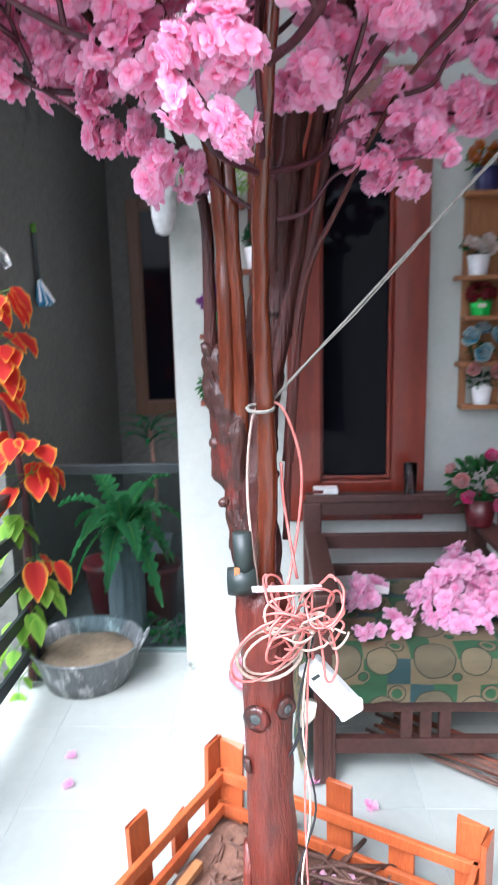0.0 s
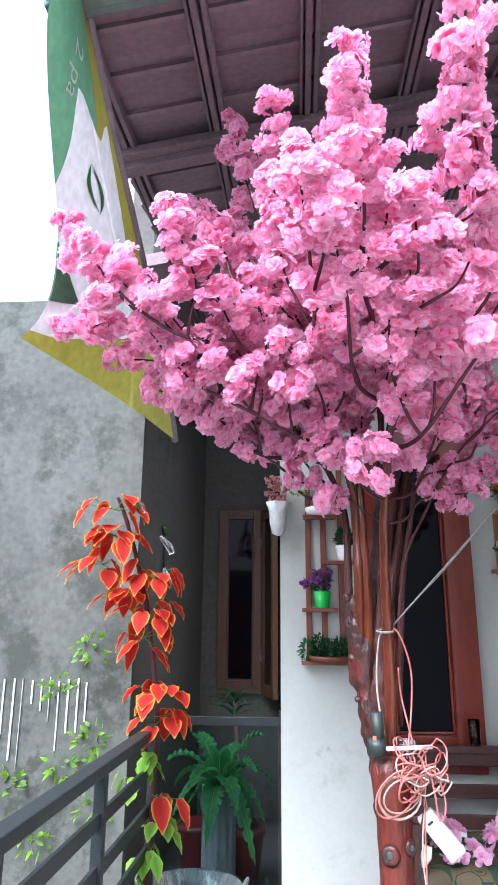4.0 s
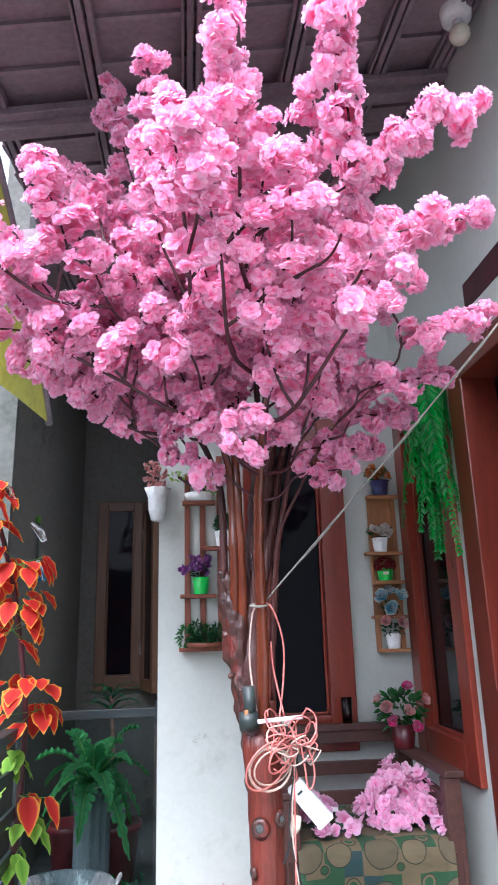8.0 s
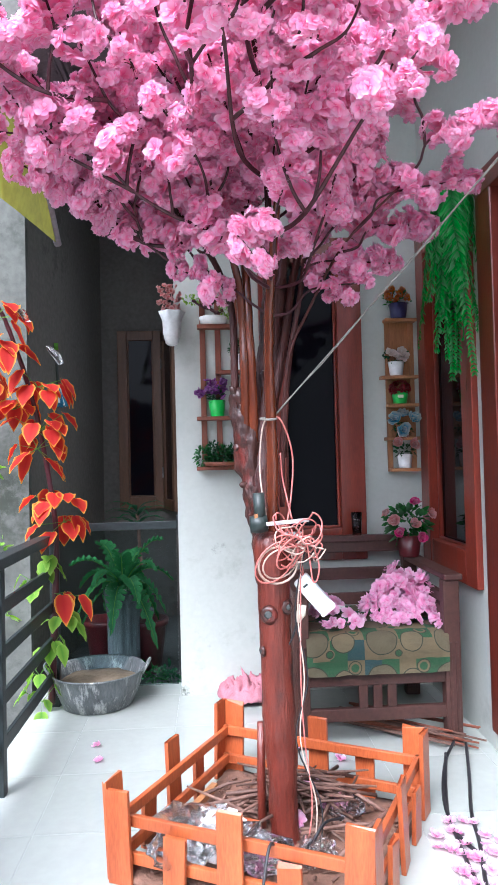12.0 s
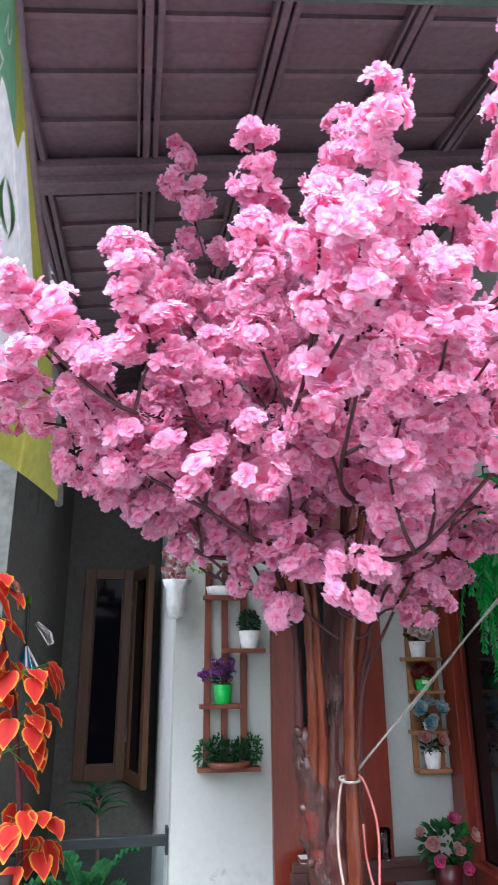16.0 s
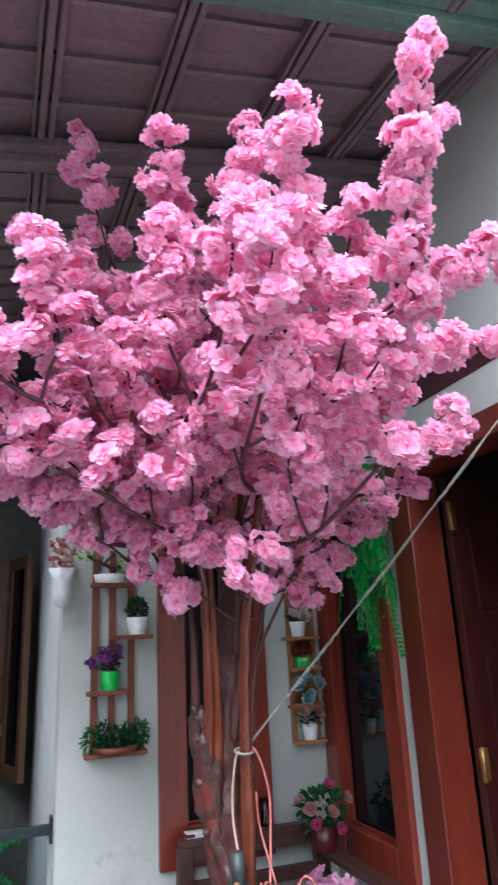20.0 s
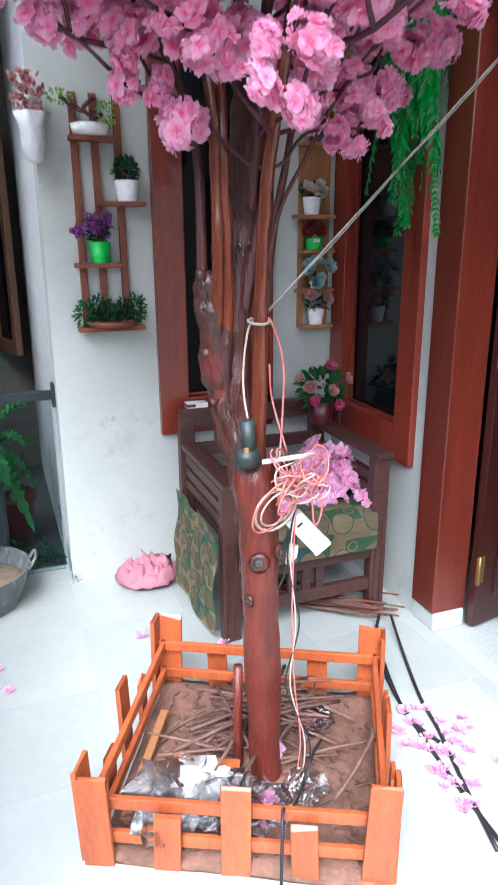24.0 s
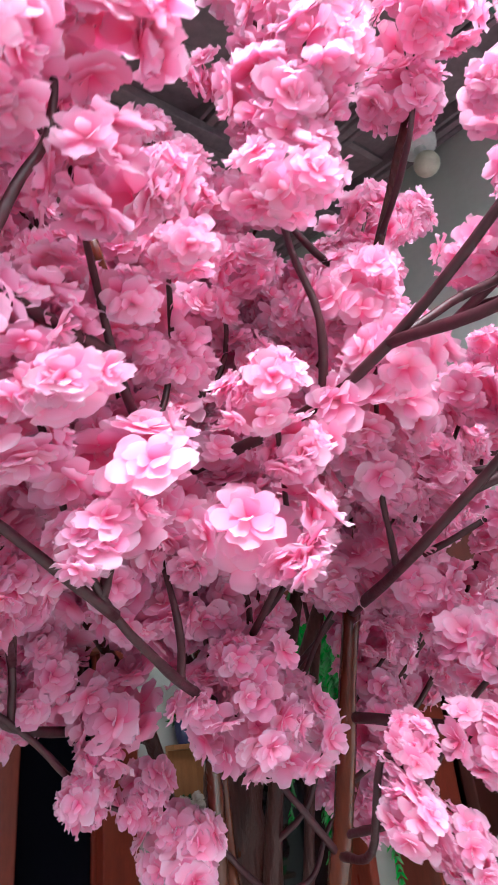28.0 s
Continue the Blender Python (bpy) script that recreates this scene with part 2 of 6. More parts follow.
DARK_ROOM = plain("dim_room_plaster", (0.16, 0.15, 0.15), (0.22, 0.21, 0.2), 0.9, 2, 30, 0.1)
PLASTIC_GREY = plain("grey_pvc", (0.012, 0.02, 0.018), (0.026, 0.036, 0.033), 0.45, 6, 60, 0.05)
STRAP = plain("dull_strap_plastic", (0.34, 0.30, 0.30), (0.44, 0.40, 0.40), 0.4, 8, 60, 0.05)
CREAM = plain("cream_plastic", (0.62, 0.58, 0.46), (0.72, 0.68, 0.56), 0.4, 5, 50, 0.03)
WIRE_RED = plain("faded_red_wire", (0.40, 0.085, 0.075), (0.56, 0.20, 0.17), 0.4, 20, 90, 0.02, spread=0.15)
WIRE_WHITE = plain("dirty_white_wire", (0.42, 0.30, 0.24), (0.54, 0.41, 0.34), 0.4, 20, 90, 0.02, spread=0.15)
WIRE_BLACK = plain("black_cable", (0.012, 0.012, 0.014), (0.025, 0.025, 0.028), 0.45, 20, 90, 0.02)
ROPE = plain("grey_rope", (0.16, 0.155, 0.13), (0.28, 0.265, 0.23), 0.8, 30, 160, 0.6)
FLAKE = plain("pale_peeling_varnish", (0.16, 0.10, 0.09), (0.34, 0.24, 0.23), 0.18, 20, 90, 0.3, coat=0.6)
STICK = plain("dry_stick", (0.07, 0.035, 0.025), (0.17, 0.09, 0.065), 0.7, 20, 90, 0.4, spread=0.3)


def petal_material(name, root, tip, edge, at=0.55):
    """A thin cloth petal: deeper pink at its root, paler at its tip, each flower a little different."""
    m, nt, b = shader(name)
    uv = nt.nodes.new("ShaderNodeUVMap")
    sep = nt.nodes.new("ShaderNodeSeparateXYZ")
    nt.links.new(uv.outputs[0], sep.inputs[0])
    col = ramp(nt, sep.outputs["Y"], [(0.0, root), (at, tip), (1.0, edge)])
    hsv = nt.nodes.new("ShaderNodeHueSaturation")
    geo = nt.nodes.new("ShaderNodeNewGeometry")
    rng = node(nt, "ShaderNodeMapRange")
    rng.inputs["To Min"].default_value, rng.inputs["To Max"].default_value = 0.75, 1.18
    nt.links.new(geo.outputs["Random Per Island"], rng.inputs["Value"])
    nt.links.new(rng.outputs[0], hsv.inputs["Saturation"])
    nt.links.new(col, hsv.inputs["Color"])
    nt.links.new(hsv.outputs[0], b.inputs["Base Color"])
    b.inputs["Roughness"].default_value = 0.75
    tr = nt.nodes.new("ShaderNodeBsdfTranslucent")
    nt.links.new(hsv.outputs[0], tr.inputs[0])
    mx = nt.nodes.new("ShaderNodeMixShader")
    mx.inputs[0].default_value = 0.58
    nt.links.new(b.outputs[0], mx.inputs[1])
    nt.links.new(tr.outputs[0], mx.inputs[2])
    nt.links.new(mx.outputs[0], nt.nodes["Material Output"].inputs[0])
    return m


PETAL = petal_material("pink_petal", (0.93, 0.225, 0.455), (0.97, 0.475, 0.69), (0.985, 0.665, 0.84))
PETAL_LILAC = petal_material("lilac_pink_petal", (0.86, 0.28, 0.55), (0.94, 0.53, 0.75), (0.97, 0.70, 0.86))
PETAL_PURPLE = petal_material("purple_petal", (0.13, 0.03, 0.17), (0.26, 0.08, 0.30), (0.38, 0.16, 0.42))
PETAL_BLUE = petal_material("blue_petal", (0.06, 0.28, 0.48), (0.16, 0.42, 0.56), (0.62, 0.68, 0.62))
PETAL_ROSE = petal_material("dusty_rose_petal", (0.42, 0.12, 0.12), (0.58, 0.26, 0.25), (0.68, 0.42, 0.40))
PETAL_RED = petal_material("dark_red_petal", (0.15, 0.01, 0.015), (0.24, 0.02, 0.03), (0.30, 0.03, 0.04))
PETAL_WHITE = petal_material("cream_petal", (0.55, 0.45, 0.40), (0.72, 0.64, 0.58), (0.80, 0.74, 0.70))
PETAL_MAGENTA = petal_material("magenta_petal", (0.5, 0.03, 0.16), (0.62, 0.08, 0.24), (0.7, 0.16, 0.32))
PETAL_ORANGE = petal_material("orange_petal", (0.4, 0.08, 0.02), (0.55, 0.16, 0.04), (0.6, 0.25, 0.08))
LEAF_GREEN = petal_material("green_leaf", (0.012, 0.085, 0.018), (0.03, 0.17, 0.035), (0.05, 0.24, 0.05))
LEAF_MID = petal_material("fresh_fern_leaf", (0.02, 0.12, 0.03), (0.035, 0.19, 0.05), (0.06, 0.27, 0.075))
LEAF_DARK = petal_material("dark_green_leaf", (0.008, 0.05, 0.02), (0.015, 0.10, 0.035), (0.025, 0.15, 0.05))
LEAF_LIME = petal_material("lime_leaf", (0.13, 0.32, 0.03), (0.25, 0.46, 0.05), (0.35, 0.55, 0.10))
LEAF_FERN = petal_material("vivid_fern_leaf", (0.015, 0.22, 0.035), (0.03, 0.40, 0.06), (0.06, 0.52, 0.10))
LEAF_RED = petal_material("orange_red_leaf", (0.50, 0.016, 0.016), (0.60, 0.04, 0.022), (0.90, 0.48, 0.05), 0.62)


def glass_material(name, tint, rough=0.02, ior=1.45):
    m, nt, b = shader(name)
    b.inputs["Base Color"].default_value = (*tint, 1)
    b.inputs["Transmission Weight"].default_value, b.inputs["Roughness"].default_value, b.inputs["IOR"].default_value = 1.0, rough, ior
    return m


GLASS = glass_material("window_glass", (0.85, 0.9, 0.92))
SMOKED = glass_material("smoked_panel", (0.60, 0.70, 0.71), 0.02, 1.12)
CLEAR = glass_material("clear_plastic", (0.95, 0.95, 0.95), 0.22)
TINTED, _nt, _b = shader("dark_tinted_pane")
_b.inputs["Base Color"].default_value, _b.inputs["Roughness"].default_value = (0.004, 0.004, 0.007, 1), 0.05
_b.inputs["Specular IOR Level"].default_value = 0.07


MIRRORED, _nt, _b = shader("dark_reflecting_pane")
_b.inputs["Base Color"].default_value, _b.inputs["Roughness"].default_value = (0.006, 0.008, 0.010, 1), 0.04
_b.inputs["Specular IOR Level"].default_value = 0.5


def print_cloth(name, size=1.0, lighten=1.0):
    """Printed upholstery: blocks of tan, green and teal with large discs and rings; size: how large the print is;
    lighten: factor that brightens the print's colours.
    """
    m, nt, b = shader(name)
    co = nt.nodes.new("ShaderNodeUVMap")

    def vec(op, value, source):
        n = nt.nodes.new("ShaderNodeVectorMath")
        n.operation, n.inputs[1].default_value = op, value
        nt.links.new(source, n.inputs[0])
        return n

    def stepped(fac, stops):
        out = ramp(nt, fac, stops)
        out.node.color_ramp.interpolation = "CONSTANT"
        return out
    cell = vec("FLOOR", (0, 0, 0), vec("MULTIPLY", (14.6 / size, 12.5 / size, 1.0), co.outputs[0]).outputs[0])
    pick = nt.nodes.new("ShaderNodeTexWhiteNoise")
    pick.noise_dimensions = "2D"
    nt.links.new(cell.outputs[0], pick.inputs["Vector"])
    tan, green, teal, dark = (tuple(v * lighten for v in c) for c in ((0.25, 0.19, 0.10), (0.018, 0.13, 0.05), (0.012, 0.085, 0.10), (0.035, 0.05, 0.03)))
    col = stepped(pick.outputs["Value"], [(0.0, tan), (0.36, green), (0.62, teal), (0.80, tan)])
    place = vec("FRACTION", (0, 0, 0), vec("MULTIPLY", (3.65 / size, 6.25 / size, 1.0), co.outputs[0]).outputs[0])
    place = vec("MULTIPLY", (0.274, 0.16, 0.0), place.outputs[0])
    for x, y, r, fill in ((0.07, 0.08, 0.058, (0.19, 0.155, 0.09)), (0.19, 0.085, 0.042, (0.27, 0.215, 0.12)), (0.235, 0.03, 0.022, tan), (0.235, 0.03, 0.012, green), (0.135, 0.135, 0.016, tan), (0.135, 0.135, 0.009, green)):
        far = vec("DISTANCE", (x, y, 0.0), place.outputs[0]).outputs["Value"]
        col = mixed(nt, stepped(far, [(0.0, (1, 1, 1)), (r + 0.003, (0, 0, 0))]), col, dark)
        col = mixed(nt, stepped(far, [(0.0, (1, 1, 1)), (r, (0, 0, 0))]), col, fill)
    weave = node(nt, "ShaderNodeTexNoise", Scale=260.0, Detail=2.0)
    dirt = node(nt, "ShaderNodeTexNoise", Scale=7.0, Detail=6.0)
    col = mixed(nt, 0.2, col, ramp(nt, weave.outputs["Fac"], [(0.35, (0.03, 0.03, 0.02)), (0.65, (0.35, 0.32, 0.24))]))
    col = mixed(nt, ramp(nt, dirt.outputs["Fac"], [(0.5, (0, 0, 0)), (0.8, (0.4, 0.4, 0.4))]), col, (0.07, 0.06, 0.04))
    nt.links.new(col, b.inputs["Base Color"])
    b.inputs["Roughness"].default_value = 0.95
    bp = node(nt, "ShaderNodeBump", Strength=0.4, Distance=0.003)
    nt.links.new(weave.outputs["Fac"], bp.inputs["Height"])
    nt.links.new(bp.outputs[0], b.inputs["Normal"])
    return m


PRINT = print_cloth("printed_upholstery")
# pad on the bench's shaded side: its print lightened to offset the shade
PRINT_SMALL = print_cloth("small_printed_upholstery", 0.55, 1.6)

# ---- mesh helpers ----
def thing(name, at, label, category, group=""):
    ob = new(name)
    ob.empty_display_size = 0.05
    ob.location = at
    return tagged(ob, label, category, group)


def mesh_of(name, bm, material, smooth=False):
    me = bpy.data.meshes.new(name)
    bm.normal_update()
    bm.to_mesh(me)
    bm.free()
    for mat_ in material if isinstance(material, (list, tuple)) else (material,):
        me.materials.append(mat_)
    if smooth:
        me.shade_smooth()
    return me


def part(name, bm, material, parent, label="", smooth=False):
    """Links a bmesh as one mesh object under a thing or a part."""
    ob = new(name, mesh_of(name, bm, material, smooth))
    ob.parent = parent
    return tagged(ob, label)


def shared(name, me, parent, m=None, label=""):
    ob = new(name, me)
    ob.parent = parent
    if m is not None:
        ob.matrix_basis = m
    return tagged(ob, label)


def solo(name, bm, material, label="", category="", kind="", group="", smooth=False):
    return tagged(new(name, mesh_of(name, bm, material, smooth)), label, category, group, kind)


def box(x0, x1, y0, y1, z0, z1, bevel=0.0, bm=None, m=None):
    bm = bm or bmesh.new()
    made = bmesh.ops.create_cube(bm, size=1.0)["verts"]
    bmesh.ops.scale(bm, vec=(x1 - x0, y1 - y0, z1 - z0), verts=made)
    bmesh.ops.translate(bm, vec=((x0 + x1) / 2, (y0 + y1) / 2, (z0 + z1) / 2), verts=made)
    if bevel:
        edges = list({e for v in made for e in v.link_edges})
        made = list({v for f in bmesh.ops.bevel(bm, geom=edges, offset=bevel, segments=2, affect="EDGES", profile=0.5)["faces"] for v in f.verts} | {v for v in made if v.is_valid})
    if m is not None:
        bmesh.ops.transform(bm, matrix=m, verts=[v for v in made if v.is_valid])
    return bm


def tube(points, radii, sides=8, bm=None, caps=True, rough=0.0, seed=0):
    """A round bar along a line of points, with a radius at each."""
    bm = bm or bmesh.new()
    pts = [Vector(p) for p in points]
    if isinstance(radii, (int, float)):
        radii = [radii] * len(pts)
    rnd, rings, side = random.Random(seed), [], None
    for i, p in enumerate(pts):
        d = (pts[min(i + 1, len(pts) - 1)] - pts[max(i - 1, 0)]).normalized()
        if side is None:
            side = d.orthogonal().normalized()
        side = (side - d * side.dot(d)).normalized()
        other = d.cross(side)
        ring = []
        for k in range(sides):
            a = 2 * math.pi * k / sides
            r = radii[i] * (1 + rough * (rnd.random() - 0.5))
            ring.append(bm.verts.new(p + (side * math.cos(a) + other * math.sin(a)) * r))
        rings.append(ring)
    for a, b in zip(rings, rings[1:]):
        for k in range(sides):
            bm.faces.new((a[k], a[(k + 1) % sides], b[(k + 1) % sides], b[k]))
    if caps:
        bm.faces.new(rings[0][::-1])
        bm.faces.new(rings[-1])
    return bm


def gnarled(bm, amount, scale, seed=0):
    """Swells and dents along a bar, at two scales."""
    bm.normal_update()
    shift = Vector((seed * 3.1, 0, 0))
    moved = [(v, v.normal * amount * (noise.noise(Vector((v.co.x, v.co.y, v.co.z * 0.5)) * scale + shift) + 0.6 * noise.noise(Vector((v.co.x, v.co.y, v.co.z * 0.4)) * scale * 2.8 + shift))) for v in bm.verts]
    for v, d in moved:
        v.co += d
    return bm


def curve_points(points, steps=6):
    """A smooth line through a few points."""
    p = [Vector(q) for q in points]
    p = [2 * p[0] - p[1]] + p + [2 * p[-1] - p[-2]]
    out = []
    for i in range(1, len(p) - 2):
        for s in range(steps):
            t = s / steps
            out.append(0.5 * (2 * p[i] + (p[i + 1] - p[i - 1]) * t + (2 * p[i - 1] - 5 * p[i] + 4 * p[i + 1] - p[i + 2]) * t * t + (3 * p[i] - p[i - 1] - 3 * p[i + 1] + p[i + 2]) * t ** 3))
    out.append(p[-2])
    return out


def taper(n, a, b):
    return [a + (b - a) * i / (n - 1) for i in range(n)]


def lathe(profile, sides=28, bm=None, wave=0.0, waves=6, wave_from=1.0):
    """A turned form from (radius, height) pairs."""
    bm = bm or bmesh.new()
    rings = []
    for r, z in profile:
        ring = []
        for k in range(sides):
            a = 2 * math.pi * k / sides
            rr = r * (1 + (wave * math.cos(waves * a) if z >= wave_from else 0))
            ring.append(bm.verts.new((rr * math.cos(a), rr * math.sin(a), z)))
        rings.append(ring)
    for a, b in zip(rings, rings[1:]):
        for k in range(sides):
            bm.faces.new((a[k], a[(k + 1) % sides], b[(k + 1) % sides], b[k]))
    bm.faces.new(rings[0][::-1])
    return bm


def petals_mesh(name, flowers, material, layers, rnd):
    """Many small flowers in one mesh. flowers: (place, direction, size); layers: (count, length, width, lift, cup)."""
    verts, faces, uvs = [], [], []
    for place, way, size in flowers:
        q = Vector(way).to_track_quat("Z", "Y").to_matrix()
        spin = rnd.random() * 6.28
        for count, length, width, lift, cup in layers:
            for k in range(count):
                a = spin + 6.283 * (k + 0.35 * rnd.random()) / count
                ca, sa = math.cos(a), math.sin(a)
                ln, wd, lf = length * size * (0.85 + 0.3 * rnd.random()), width * size * (0.85 + 0.3 * rnd.random()), lift + 0.35 * (rnd.random() - 0.5)
                n = len(verts)
                skew = rnd.uniform(-0.2, 0.2)
                for i, (u, w) in enumerate(((0.05, 0.3), (0.40, 0.85), (0.72, 1.0), (0.93, 0.78), (1.02, 0.34))):
                    for j in (-1.5, 0.0, 1.5):
                        edge = abs(j) / 1.5
                        rad = ln * u * math.cos(lf) - (0.05 * ln * edge if i > 2 else 0) + (0.05 * ln * rnd.uniform(-1, 1) if i > 2 else 0)
                        z = ln * u * math.sin(lf) + cup * ln * u * u * 0.5 + edge * cup * wd * 0.3 + ((0.16, 0.28, 0.24)[i - 2] * ln * (rnd.random() - 0.5) if i > 1 else 0)
                        y = j / 1.5 * wd * w * 0.5 + skew * ln * u * u
                        p = q @ Vector((rad * ca - y * sa, rad * sa + y * ca, z))
                        verts.append((place[0] + p.x, place[1] + p.y, place[2] + p.z))
                        uvs.append((0.5 + 0.33 * j, u))
                for i in range(4):
                    for j in range(2):
                        b0 = n + i * 3 + j
                        faces.append((b0, b0 + 1, b0 + 4, b0 + 3))
        spin += 0.6
    me = bpy.data.meshes.new(name)
    me.from_pydata(verts, [], faces)
    layer = me.uv_layers.new(name="UVMap")
    loops = np.empty(len(me.loops), dtype=np.int32)
    me.loops.foreach_get("vertex_index", loops)
    layer.data.foreach_set("uv", np.array(uvs, dtype=np.float32)[loops].ravel())
    me.materials.append(material)
    me.shade_smooth()
    return me


BLOSSOM = ((5, 0.031, 0.026, 0.02, 0.12), (5, 0.025, 0.019, 0.38, 0.05), (3, 0.018, 0.013, 0.9, 0.0))
SMALL = ((5, 0.028, 0.026, 0.25, 0.25), (3, 0.018, 0.016, 0.9, 0.1))


def leaf_strip(verts, faces, uvs, root, way, up, length, width, droop=0.2, fold=0.15):
    """One pointed leaf of eight triangles, added to the lists."""
    way, n = Vector(way).normalized(), len(verts)
    side = way.cross(Vector(up))
    side = side.normalized() if side.length > 1e-4 else way.orthogonal().normalized()
    nrm = side.cross(way)
    for u, w in ((0.0, 0.45 if width > 0.04 else 0.12), (0.28, 1.0), (0.65, 0.72), (1.0, 0.02)):
        c = Vector(root) + way * (length * u) - Vector((0, 0, 1)) * (droop * length * u * u)
        for j in (-1, 0, 1):
            verts.append(tuple(c + side * (j * w * width * 0.5) + nrm * (abs(j) * fold * width * w)))
            uvs.append((0.5 + 0.5 * j, max(abs(j), u ** 4) * 0.98 if width > 0.04 else u))
    for i in range(3):
        for j in range(2):
            b0 = n + i * 3 + j
            faces.append((b0, b0 + 1, b0 + 4, b0 + 3))


def broad_leaf(verts, faces, uvs, root, way, up, length, width, droop=0.2, fold=0.15):
    """One broad pointed leaf, round at its stalk, waved along its edge."""
    way, n = Vector(way).normalized(), len(verts)
    side = way.cross(Vector(up))
    side = side.normalized() if side.length > 1e-4 else way.orthogonal().normalized()
    nrm = side.cross(way)
    for i, (u, w) in enumerate(((-0.05, 0.30), (0.02, 0.58), (0.16, 0.88), (0.36, 1.0), (0.58, 0.84), (0.8, 0.46), (1.0, 0.03))):
        for j in (-1, -0.72, 0, 0.72, 1):
            uu = max(u, 0.0) if j == 0 else u
            c = Vector(root) + way * (length * uu) - Vector((0, 0, 1)) * (droop * length * uu * uu)
            wave = 0.035 * width * (1 if i % 2 else -1) if abs(j) == 1 else 0.0
            verts.append(tuple(c + side * (j * w * width * 0.5) + nrm * (abs(j) * fold * width * w + wave)))
            uvs.append((0.5 + 0.5 * j, max(abs(j) if abs(j) == 1 else 0.62 * abs(j) / 0.72, max(0, u) ** 6, 0.95 if u < 0 and j else 0) * 0.98))
    for i in range(6):
        for j in range(4):
            b0 = n + i * 5 + j
            faces.append((b0, b0 + 1, b0 + 6, b0 + 5))


def listed_mesh(name, verts, faces, uvs, material):
    me = bpy.data.meshes.new(name)
    me.from_pydata(verts, [], faces)
    layer = me.uv_layers.new(name="UVMap")
    loops = np.empty(len(me.loops), dtype=np.int32)
    me.loops.foreach_get("vertex_index", loops)
    layer.data.foreach_set("uv", np.array(uvs, dtype=np.float32)[loops].ravel())
    me.materials.append(material)
    me.shade_smooth()
    return me


def unit(rnd):
    while True:
        v = Vector((rnd.uniform(-1, 1), rnd.uniform(-1, 1), rnd.uniform(-1, 1)))
        if 0.1 < v.length < 1:
            return v.normalized()


# ---- the large structure ----
WY, RX = 2.48, 1.04          # front of the house wall; face of the side wall
FLOOR_L, STEP_Y = -0.90, 2.68

ground = solo("ground", box(-60, 60, -60, 60, -0.62, -0.30), YARD, "grey concrete yard below the porch", "ground", "structure")
floor = solo("floor", box(FLOOR_L, 6.0, -3.2, STEP_Y, -0.30, -0.0015), GROUT, "porch floor slab with grey grout", "floor", "structure")
soil = solo("passage_ground", box(-1.0, RX, STEP_Y + 0.001, 4.41, -0.30, -0.05), SOIL, "dark damp soil in the side passage", "ground", "structure")


def wall_with_hole(name, axis, at, depth, a0, a1, z0, z1, holes, material, label):
    """A wall of blocks round its openings. axis: the wall's normal; holes: (a0, a1, z0, z1), left to right."""
    bm = bmesh.new()

    def block(p, q, r, s):
        if q - p > 1e-4 and s - r > 1e-4:
            (box(p, q, at, at + depth, r, s, bm=bm) if axis == "y" else box(at, at + depth, p, q, r, s, bm=bm))
    left = a0
    for h0, h1, b0, b1 in holes:
        block(left, h0, z0, z1)
        block(h0, h1, z0, b0)
        block(h0, h1, b1, z1)
        left = h1
    block(left, a1, z0, z1)
    return solo(name, bm, material, label, "wall", "structure")


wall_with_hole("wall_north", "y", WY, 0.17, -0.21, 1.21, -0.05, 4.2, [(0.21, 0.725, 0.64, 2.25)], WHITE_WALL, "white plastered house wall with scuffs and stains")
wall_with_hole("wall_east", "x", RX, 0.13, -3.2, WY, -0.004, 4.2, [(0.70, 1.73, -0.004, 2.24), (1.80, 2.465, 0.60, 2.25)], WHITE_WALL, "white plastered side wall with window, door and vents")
wall_with_hole("wall_passage_side", "x", -0.21, 0.12, WY + 0.1705, 4.41, -0.05, 4.2, [], SIDE_WALL_LIT, "white plastered wall of the side passage, paint lightened for yard light, mouldy at its foot")
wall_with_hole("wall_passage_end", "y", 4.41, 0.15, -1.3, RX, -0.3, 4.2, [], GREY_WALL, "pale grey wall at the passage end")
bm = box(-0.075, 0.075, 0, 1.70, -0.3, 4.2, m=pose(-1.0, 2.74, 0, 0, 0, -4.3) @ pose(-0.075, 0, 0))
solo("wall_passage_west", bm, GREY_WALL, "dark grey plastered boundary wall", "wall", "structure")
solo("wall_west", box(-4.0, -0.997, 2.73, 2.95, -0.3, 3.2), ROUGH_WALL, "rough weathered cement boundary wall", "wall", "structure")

# two unseen walls added to hold back low sky light
solo("wall_south", box(-5.0, 5.0, -4.7, -4.5, -0.3, 2.4), ROUGH_WALL, "unseen cement wall added to cut low sky light from the front", "wall", "structure")
solo("wall_far_west", box(-5.2, -5.0, -4.7, 2.95, -0.3, 3.4), ROUGH_WALL, "unseen cement wall added to cut low sky light from the side", "wall", "structure")

# roof sheets, rising towards the house on two sides
def roof_z(x, y):
    return 3.56 + 0.17 * (x - RX) + 0.10 * (y - 1.6)


RX0, RY0, RY1 = -0.86, 0.30, 4.4
bm = bmesh.new()
v = [bm.verts.new((x, y, roof_z(x, y))) for x, y in ((RX0, RY0), (RX, RY0), (RX, RY1), (RX0, RY1))]
w = [bm.verts.new((p.co.x, p.co.y, p.co.z + 0.08)) for p in v]
bm.faces.new(v)
bm.faces.new(w[::-1])
for i in range(4):
    bm.faces.new((v[i], v[(i + 1) % 4], w[(i + 1) % 4], w[i]))
